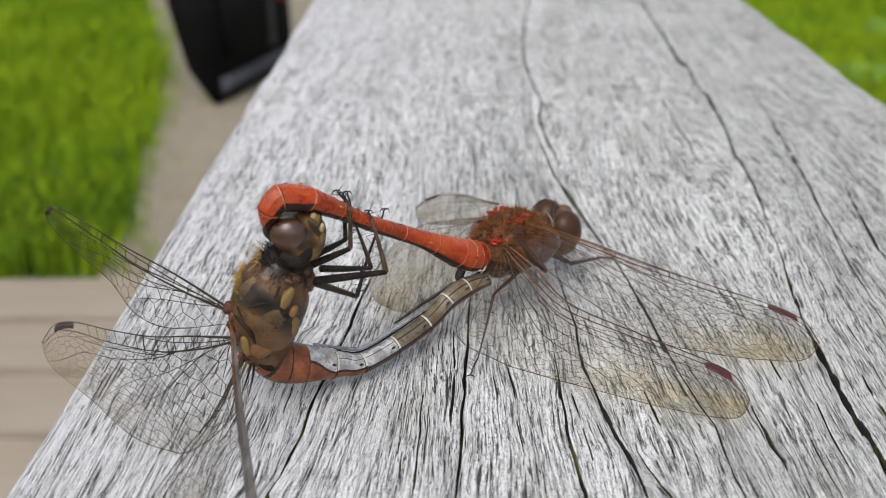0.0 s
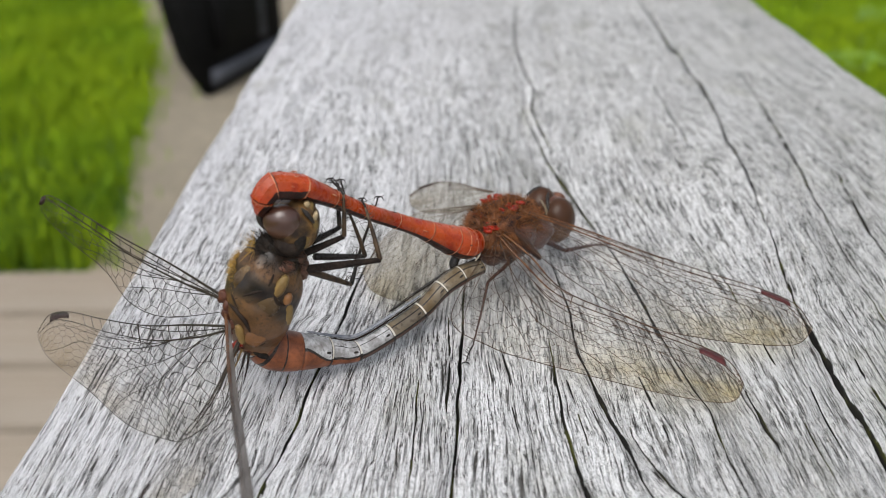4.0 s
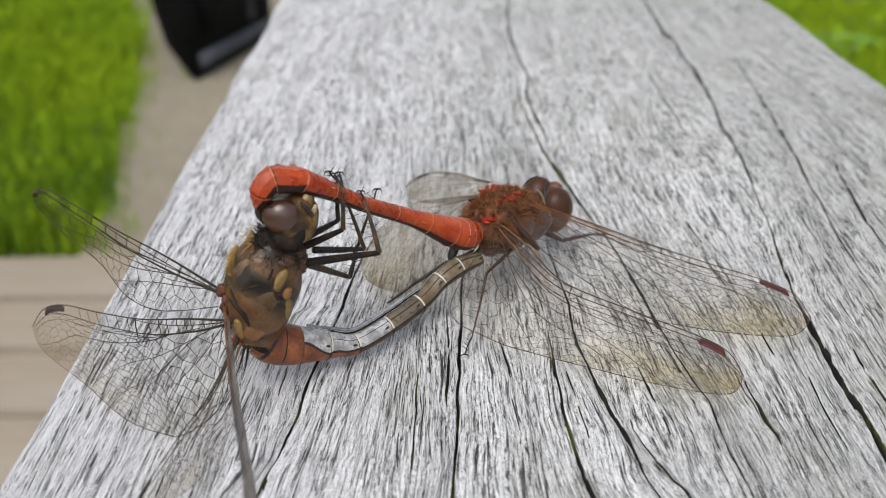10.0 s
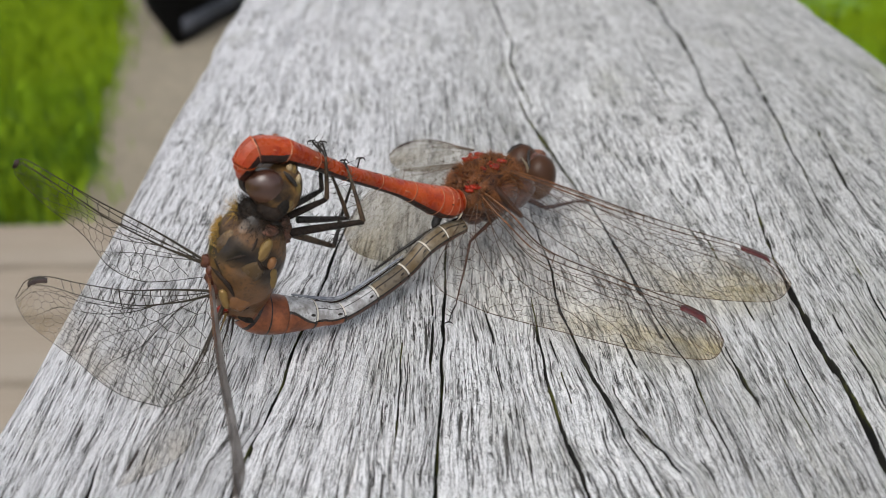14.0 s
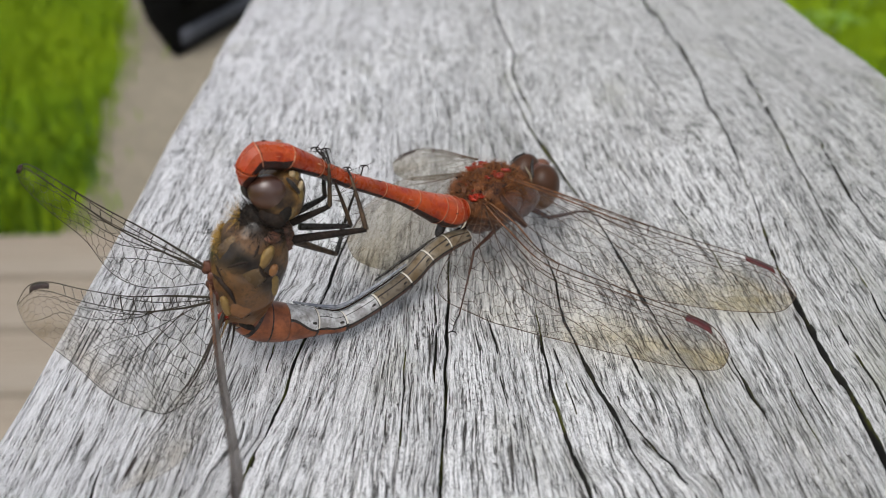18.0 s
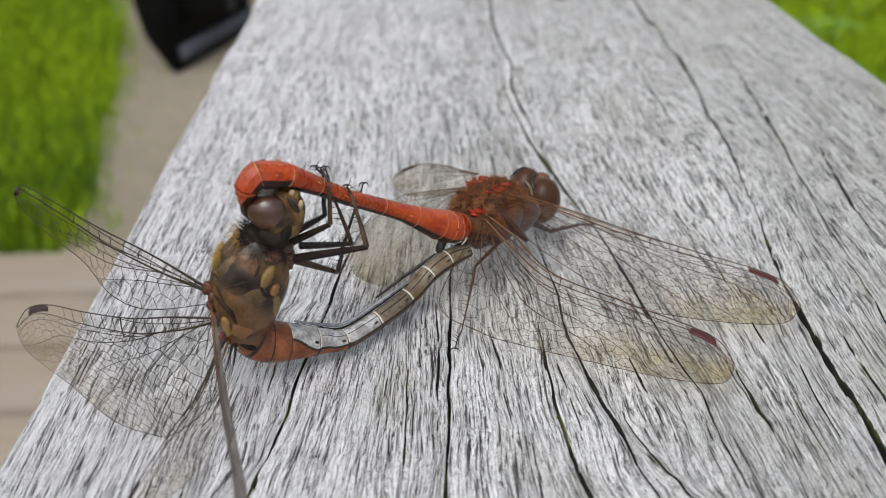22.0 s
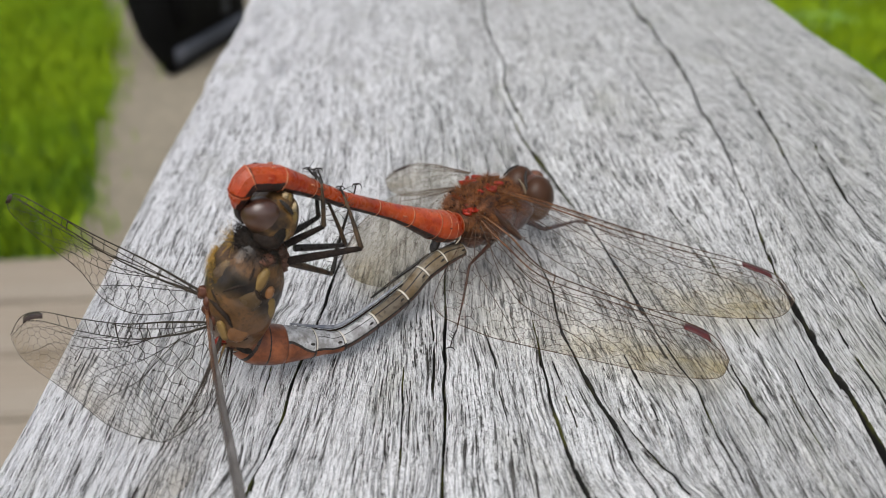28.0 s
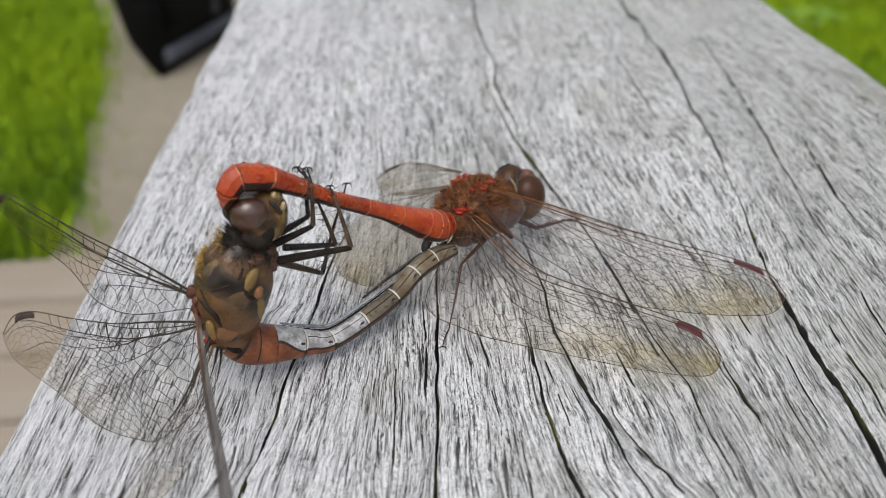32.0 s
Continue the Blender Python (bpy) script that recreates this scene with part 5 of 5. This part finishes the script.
wing(female, "fore_wing", [(14.9, 65.8, 9.6), (9.5, 71.5, 9.5), (4.1, 76.0, 9.9), (-0.4, 80.0, 10.3), (-4.7, 84.1, 10.4), (-6.2, 84.9, 10.0)],
     [(14.7, 65.6, 8.1), (8.8, 70.0, 5.2), (4.8, 73.5, 4.7), (1.5, 77.5, 5.9), (-2.8, 81.0, 7.4), (-5.9, 84.0, 8.7), (-6.2, 84.8, 9.9)], 0.52, (0.86, 0.97), 21, FILM_F, VEIN_F, STIGMA_F, VEIN_F, False, 1.2, vein_size=1.4, spot=1.1, fade=0.40, front=(0.10, 0.21), rungs=0.32)
wing(female, "hind_wing", [(15.3, 65.0, 7.2), (11.0, 68.8, 5.1), (6.3, 72.0, 3.2), (0.9, 76.2, 1.5), (-3.7, 79.9, 0.2), (-6.0, 80.6, -0.6), (-7.2, 80.0, -2.2)],
     [(15.8, 64.8, 5.1), (14.6, 62.8, 0.8), (12.5, 59.5, 0.5), (10.9, 59.6, 0.4), (7.3, 61.6, 0.4), (2.5, 66.5, 0.5), (-3.5, 73.5, -0.9), (-7.1, 79.7, -2.4)], 0.36, (0.665, 0.81), 22, FILM_F, VEIN_F, STIGMA_F, VEIN_F, True, 1.45, vein_size=1.4, spot=1.7, fade=0.60, front=(0.07, 0.15), rungs=0.32)
wing(female, "fore_wing", [(15.4, 64.6, 8.6), (16.5, 59.0, 6.2), (18.3, 52.0, 6.3), (19.6, 47.0, 6.5), (20.6, 42.0, 7.2)],
     [(15.8, 64.2, 7.8), (17.0, 59.2, 4.9), (18.9, 52.4, 4.4), (20.3, 47.0, 4.6), (20.8, 42.2, 7.0)],
     0.5, (0.84, 0.95), 23, FILM_EDGE, TAN_LEG, STIGMA_F, GOLD_VEIN, False, 1.6, vein_size=0.45)
wing(female, "hind_wing", [(16.2, 64.4, 6.2), (14.6, 60.6, 3.6), (13.2, 57.0, 2.8), (12.2, 53.0, 2.6), (11.6, 48.0, 3.0)],
     [(16.6, 64.2, 5.0), (16.5, 60.4, 2.4), (15.7, 56.6, 1.1), (14.1, 52.6, 0.9), (11.7, 48.0, 2.8)],
     0.4, (0.8, 0.9), 24, FILM_F, VEIN_F, STIGMA_F, VEIN_F, True, 0.8, vein_size=0.8, spot=0.15)

LEGS_F = [([(22.0, 68.2, 12.9), (24.0, 71.0, 12.8), (24.1, 71.2, 16.3), (23.6, 70.6, 17.3)], [0.33, 0.22, 0.13, 0.07], 9, [BLACK, BLACK, BLACK]),
          ([(21.4, 67.3, 12.3), (24.6, 68.5, 13.2), (24.7, 69.2, 16.5), (24.0, 70.4, 17.2)], [0.36, 0.24, 0.12, 0.07], 9, [SEAM, TAN_LEG, BLACK]),
          ([(22.2, 68.0, 11.7), (26.0, 70.5, 10.4), (24.9, 70.4, 14.5), (24.3, 71.3, 16.9)], [0.34, 0.22, 0.13, 0.07], 9, [BLACK, TAN_LEG, BLACK]),
          ([(21.4, 66.9, 11.1), (27.3, 69.4, 10.6), (26.2, 70.8, 14.7), (25.9, 71.4, 15.2)], [0.40, 0.26, 0.12, 0.07], 10, [SEAM, TAN_LEG, BLACK]),
          ([(21.4, 68.2, 10.4), (24.5, 72.0, 6.95), (25.0, 73.0, 8.4), (26.2, 73.0, 12.0), (27.1, 73.3, 14.5)], [0.36, 0.24, 0.16, 0.13, 0.06], 8, [TAN_LEG, BLACK, BLACK, BLACK])]
for k, (pts, rad, sp, ms) in enumerate(LEGS_F):
    leg(female, pts, rad, BLACK, sp, 30 + k, True, ms)


# ---- ground, path, boards, grass, bag ----
bm = bmesh.new()
bmesh.ops.create_grid(bm, x_segments=60, y_segments=60, size=1)
for v in bm.verts:
    r = v.co.length
    v.co *= 3 + 400 * r ** 4
    v.co.z = -0.02
ground = mesh_part("ground", bm, TURF, None, smooth=True)
tagged(ground, "green lawn ground", "ground", kind="structure")


def path_edge(y):
    """Left edge of the trodden path at a distance along the plank."""
    return np.interp(y, [1.5, 1.7, 2.1, 2.65, 3.2, 4.05, 6.0, 12.0], [-0.60, -0.63, -0.70, -0.80, -0.95, -1.25, -1.9, -4.0])


bm = bmesh.new()
rows = []
for k in range(60):
    y = 1.45 + 0.18 * k
    left = path_edge(y) + 0.05 * noise.noise(Vector((0, y * 3, 0)))
    right = left + 1.05
    rows.append([bm.verts.new((left + (right - left) * j / 12, y, -0.004 - 0.012 * abs(j / 6 - 1) ** 2)) for j in range(13)])
for a, b in zip(rows, rows[1:]):
    for j in range(12):
        bm.faces.new((a[j], a[j + 1], b[j + 1], b[j]))
path = mesh_part("path", bm, GRAVEL, None)
tagged(path, "trodden grey-brown gravel path beside the rail", "path", kind="structure")

deck = tagged(new("boardwalk"), "pale weathered wooden boards laid side by side", "boardwalk", kind="structure")
bm = bmesh.new()
bmesh.ops.create_cube(bm, size=1, matrix=Matrix.Diagonal((1.9, 0.146, 0.03, 1)))
bmesh.ops.bevel(bm, geom=bm.edges[:], offset=0.004, segments=2, affect="EDGES")
first = mesh_part("board", bm, DECK, deck, smooth=False)
mesh_of_board = first.data
for k in range(14):
    ob = first if k == 0 else new("board", mesh_of_board)
    ob.parent = deck
    ob.matrix_basis = pose(-0.55 + random.uniform(-0.01, 0.01), 1.46 - 0.157 * k, -0.013, random.uniform(-0.4, 0.4), random.uniform(-0.2, 0.2), random.uniform(-0.3, 0.3))


def scatter_grass():
    rng = np.random.RandomState(5)
    verts, faces = [], []

    def field(count, x0, x1, y0, y1, tall, wide):
        k = 0
        while k < count:
            x, y = rng.uniform(x0, x1), rng.uniform(y0, y1)
            inside = min(x - path_edge(y), path_edge(y) + 1.05 - x)
            if y > 1.4 and inside > rng.exponential(0.025) - 0.01:
                continue
            if -1.55 < x < 0.45 and y < 1.55:
                continue
            k += 1
            edge = min(x - x0, x1 - x, y1 - y) / (0.18 * (x1 - x0))
            if edge < rng.uniform(0, 1):
                continue
            clump = value_noise(np.array(x * 5.0 + 50), np.array(y * 5.0 + 50), 21)
            h = tall * (0.45 + 0.9 * clump) * rng.uniform(0.6, 1.3)
            a = rng.uniform(0, 6.283)
            lean = rng.uniform(0.1, 0.7) * h
            dx, dy = math.cos(a), math.sin(a)
            w = wide * rng.uniform(0.6, 1.3)
            n = len(verts)
            bx, by = -dy * w / 2, dx * w / 2
            verts.extend([(x - bx, y - by, -0.022), (x + bx, y + by, -0.022),
                          (x + dx * lean * 0.35 + bx * 0.8, y + dy * lean * 0.35 + by * 0.8, h * 0.6), (x + dx * lean * 0.35 - bx * 0.8, y + dy * lean * 0.35 - by * 0.8, h * 0.6),
                          (x + dx * lean, y + dy * lean, h)])
            faces.extend([(n, n + 1, n + 2, n + 3), (n + 3, n + 2, n + 4)])

    field(90000, -3.6, -0.2, 1.3, 5.6, 0.034, 0.005)
    field(55000, 0.0, 3.4, 1.0, 5.8, 0.050, 0.007)
    field(45000, -6, 6, -3.5, 8, 0.05, 0.010)
    fresh = (list(verts), list(faces))
    verts.clear(), faces.clear()
    # Shaded near edge of the lawn, put in as a strip of darker blades.
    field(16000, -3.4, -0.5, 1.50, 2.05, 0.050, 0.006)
    tagged(raw_mesh("edge_grass", verts, faces, GRASS_SHADE), "grass strip beside the boards, coloured dark to stand for shade", "grass", kind="stuff")
    verts, faces = fresh
    tagged(raw_mesh("grass", verts, faces, GRASS), "fresh green lawn grass", "grass", kind="stuff")


scatter_grass()


def herb(x, y, size, seed, leaf=None):
    """A low plant of broad leaves in a rosette."""
    rng = random.Random(seed)
    ob = thing("weed_plant", (x, y, -0.02), "low green broad-leaved weed in the grass", "plant", "weeds in the grass")
    for k in range(9):
        a = k * 2.4 + rng.uniform(-0.3, 0.3)
        bm = bmesh.new()
        rows = []
        for i in range(7):
            u = i / 6
            w = size * 0.28 * math.sin(math.pi * min(1, 0.08 + u * 0.92)) ** 0.8 + 0.001
            r = size * u
            z = size * (0.75 * u - 0.45 * u * u) + 0.005
            rows.append([bm.verts.new((r * math.cos(a) - q * w * math.sin(a), r * math.sin(a) + q * w * math.cos(a), z - abs(q) * 0.0 + q * q * w * 0.25)) for q in (-1, -0.5, 0, 0.5, 1)])
        for p, q in zip(rows, rows[1:]):
            for j in range(4):
                bm.faces.new((p[j], p[j + 1], q[j + 1], q[j]))
        mesh_part("leaf", bm, leaf or HERB, ob)
    return ob


for k, (x, y, s) in enumerate(((1.24, 2.76, 0.11), (1.42, 3.0, 0.09), (1.55, 3.3, 0.12), (1.05, 2.5, 0.08))):
    herb(x, y, s, 40 + k)
for k, (x, y, s) in enumerate(((1.70, 3.95, 0.22), (1.92, 4.15, 0.2), (1.62, 4.3, 0.2))):
    tagged(herb(x, y, s, 60 + k, HERB_DARK), "dark green broad-leaved weed in the grass")


def build_bag():
    """A black upright bag with a sloping foot edge, banded with grey webbing; it stands on the path."""
    bag = thing("black_bag", (-0.618, 2.587, -0.01), "black fabric bag with a grey foot band, on the path", "bag")
    bag.rotation_euler = (0, 0, radians(-19))
    outline = [(0, 0), (-0.025, 0.0), (-0.095, 0.095), (-0.115, 0.18), (-0.15, 0.34), (-0.17, 0.56), (-0.14, 0.60), (0, 0.60)]
    deep = 0.46

    def prism(name, shape, y0, y1, mat, bev, label=""):
        bm = bmesh.new()
        n = 6
        rows = [[bm.verts.new((x, y0 + (y1 - y0) * k / n, z)) for x, z in shape] for k in range(n + 1)]
        for a, b in zip(rows, rows[1:]):
            for j in range(len(shape)):
                q = (j + 1) % len(shape)
                bm.faces.new((a[j], a[q], b[q], b[j]))
        bm.faces.new(rows[0][::-1]), bm.faces.new(rows[-1])
        for v in bm.verts:
            if v.co.z > 0.02:
                v.co += Vector((noise.noise(v.co * 8), noise.noise(v.co * 8 + Vector((5, 0, 0))), 0)) * bev * 0.5
        bmesh.ops.recalc_face_normals(bm, faces=bm.faces[:])
        bmesh.ops.bevel(bm, geom=[e for e in bm.edges if e.is_manifold and e.calc_face_angle() > 0.6], offset=bev, segments=2, affect="EDGES")
        return mesh_part(name, bm, mat, bag, label)

    prism("body", outline, 0.0, deep, BAG, 0.010)
    prism("foot_band", [(0.002, 0.03), (0.008, 0.03), (0.008, 0.075), (0.002, 0.075)], 0.015, deep - 0.01, BAND, 0.002, "grey webbing band")
    prism("side_strap", [(0.002, 0.10), (0.010, 0.10), (0.010, 0.56), (0.002, 0.56)], 0.30, 0.335, BAND, 0.002, "grey strap")
    prism("pocket", [(0.0, 0.12), (0.03, 0.13), (0.03, 0.34), (0.0, 0.36)], 0.05, 0.27, BAG, 0.006)
    prism("tag", [(0.004, 0.22), (0.012, 0.22), (0.012, 0.25), (0.004, 0.25)], 0.37, 0.40, TAG, 0.002, "small red tag")


build_bag()


# ---- what moves: the pair sways a little about the male's waist ----
def motions():
    for swung, at in ((female, tuple(PIVOT)), (abdomen, (0, 0, 0))):
        walk(swung, [
            (0.0, pose(*at, 0, 0, 0.31)),
            (0.5, pose(*at, 0, 0, -0.32)),
            (1.0, pose(*at, 0, 0, 0.11)),
            (1.5, pose(*at, 0, 0, -0.02)),
            (2.0, pose(*at, 0, 0, 0.35)),
            (2.5, pose(*at, 0, 0, 0.27)),
            (3.0, pose(*at, 0, 0, 0.45)),
            (3.5, pose(*at, 0, 0, 0.04)),
            (5.5, pose(*at, 0, 0, -0.13)),
            (6.0, pose(*at, 0, 0, -0.21)),
            (6.5, pose(*at, 0, 0, -0.28)),
            (7.0, pose(*at, 0, 0, 0.00)),
            (7.5, pose(*at, 0, 0, -0.19)),
            (8.0, pose(*at, 0, 0, 0.23)),
            (8.5, pose(*at, 0, 0, 0.08)),
            (9.0, pose(*at, 0, 0, 0.35)),
            (9.5, pose(*at, 0, 0, 0.16)),
            (10.0, pose(*at, 0, 0, 0.02)),
            (10.5, pose(*at, 0, 0, 0.26)),
            (11.0, pose(*at, 0, 0, 0.14)),
            (11.5, pose(*at, 0, 0, -0.54)),
            (12.0, pose(*at, 0, 0, -0.03)),
            (12.5, pose(*at, 0, 0, -0.46)),
            (13.0, pose(*at, 0, 0, -0.46)),
            (13.5, pose(*at, 0, 0, -0.09)),
            (14.0, pose(*at, 0, 0, 0.35)),
            (14.5, pose(*at, 0, 0, 0.09)),
            (16.5, pose(*at, 0, 0, 0.43)),
            (17.0, pose(*at, 0, 0, -0.37)),
            (17.5, pose(*at, 0, 0, -0.25)),
            (18.0, pose(*at, 0, 0, -0.25)),
            (18.5, pose(*at, 0, 0, -0.02)),
            (19.0, pose(*at, 0, 0, -0.00)),
            (19.5, pose(*at, 0, 0, 0.36)),
            (20.0, pose(*at, 0, 0, 0.23)),
            (20.5, pose(*at, 0, 0, 0.37)),
            (21.0, pose(*at, 0, 0, -0.11)),
            (21.5, pose(*at, 0, 0, -0.42)),
            (22.0, pose(*at, 0, 0, -0.04)),
            (22.5, pose(*at, 0, 0, -0.54)),
            (23.0, pose(*at, 0, 0, -0.17)),
            (23.5, pose(*at, 0, 0, 0.12)),
            (24.0, pose(*at, 0, 0, -0.05)),
            (24.5, pose(*at, 0, 0, 0.29)),
            (25.0, pose(*at, 0, 0, 0.40)),
            (25.5, pose(*at, 0, 0, -0.51)),
            (27.5, pose(*at, 0, 0, 0.16)),
            (28.0, pose(*at, 0, 0, 0.36)),
            (28.5, pose(*at, 0, 0, -0.31)),
            (29.0, pose(*at, 0, 0, 0.12)),
            (29.5, pose(*at, 0, 0, 0.30)),
            (30.0, pose(*at, 0, 0, 0.08)),
            (30.5, pose(*at, 0, 0, 0.43)),
            (31.0, pose(*at, 0, 0, -0.37)),
            (31.5, pose(*at, 0, 0, -0.52)),
            (32.0, pose(*at, 0, 0, -0.41)),
        ])


motions()
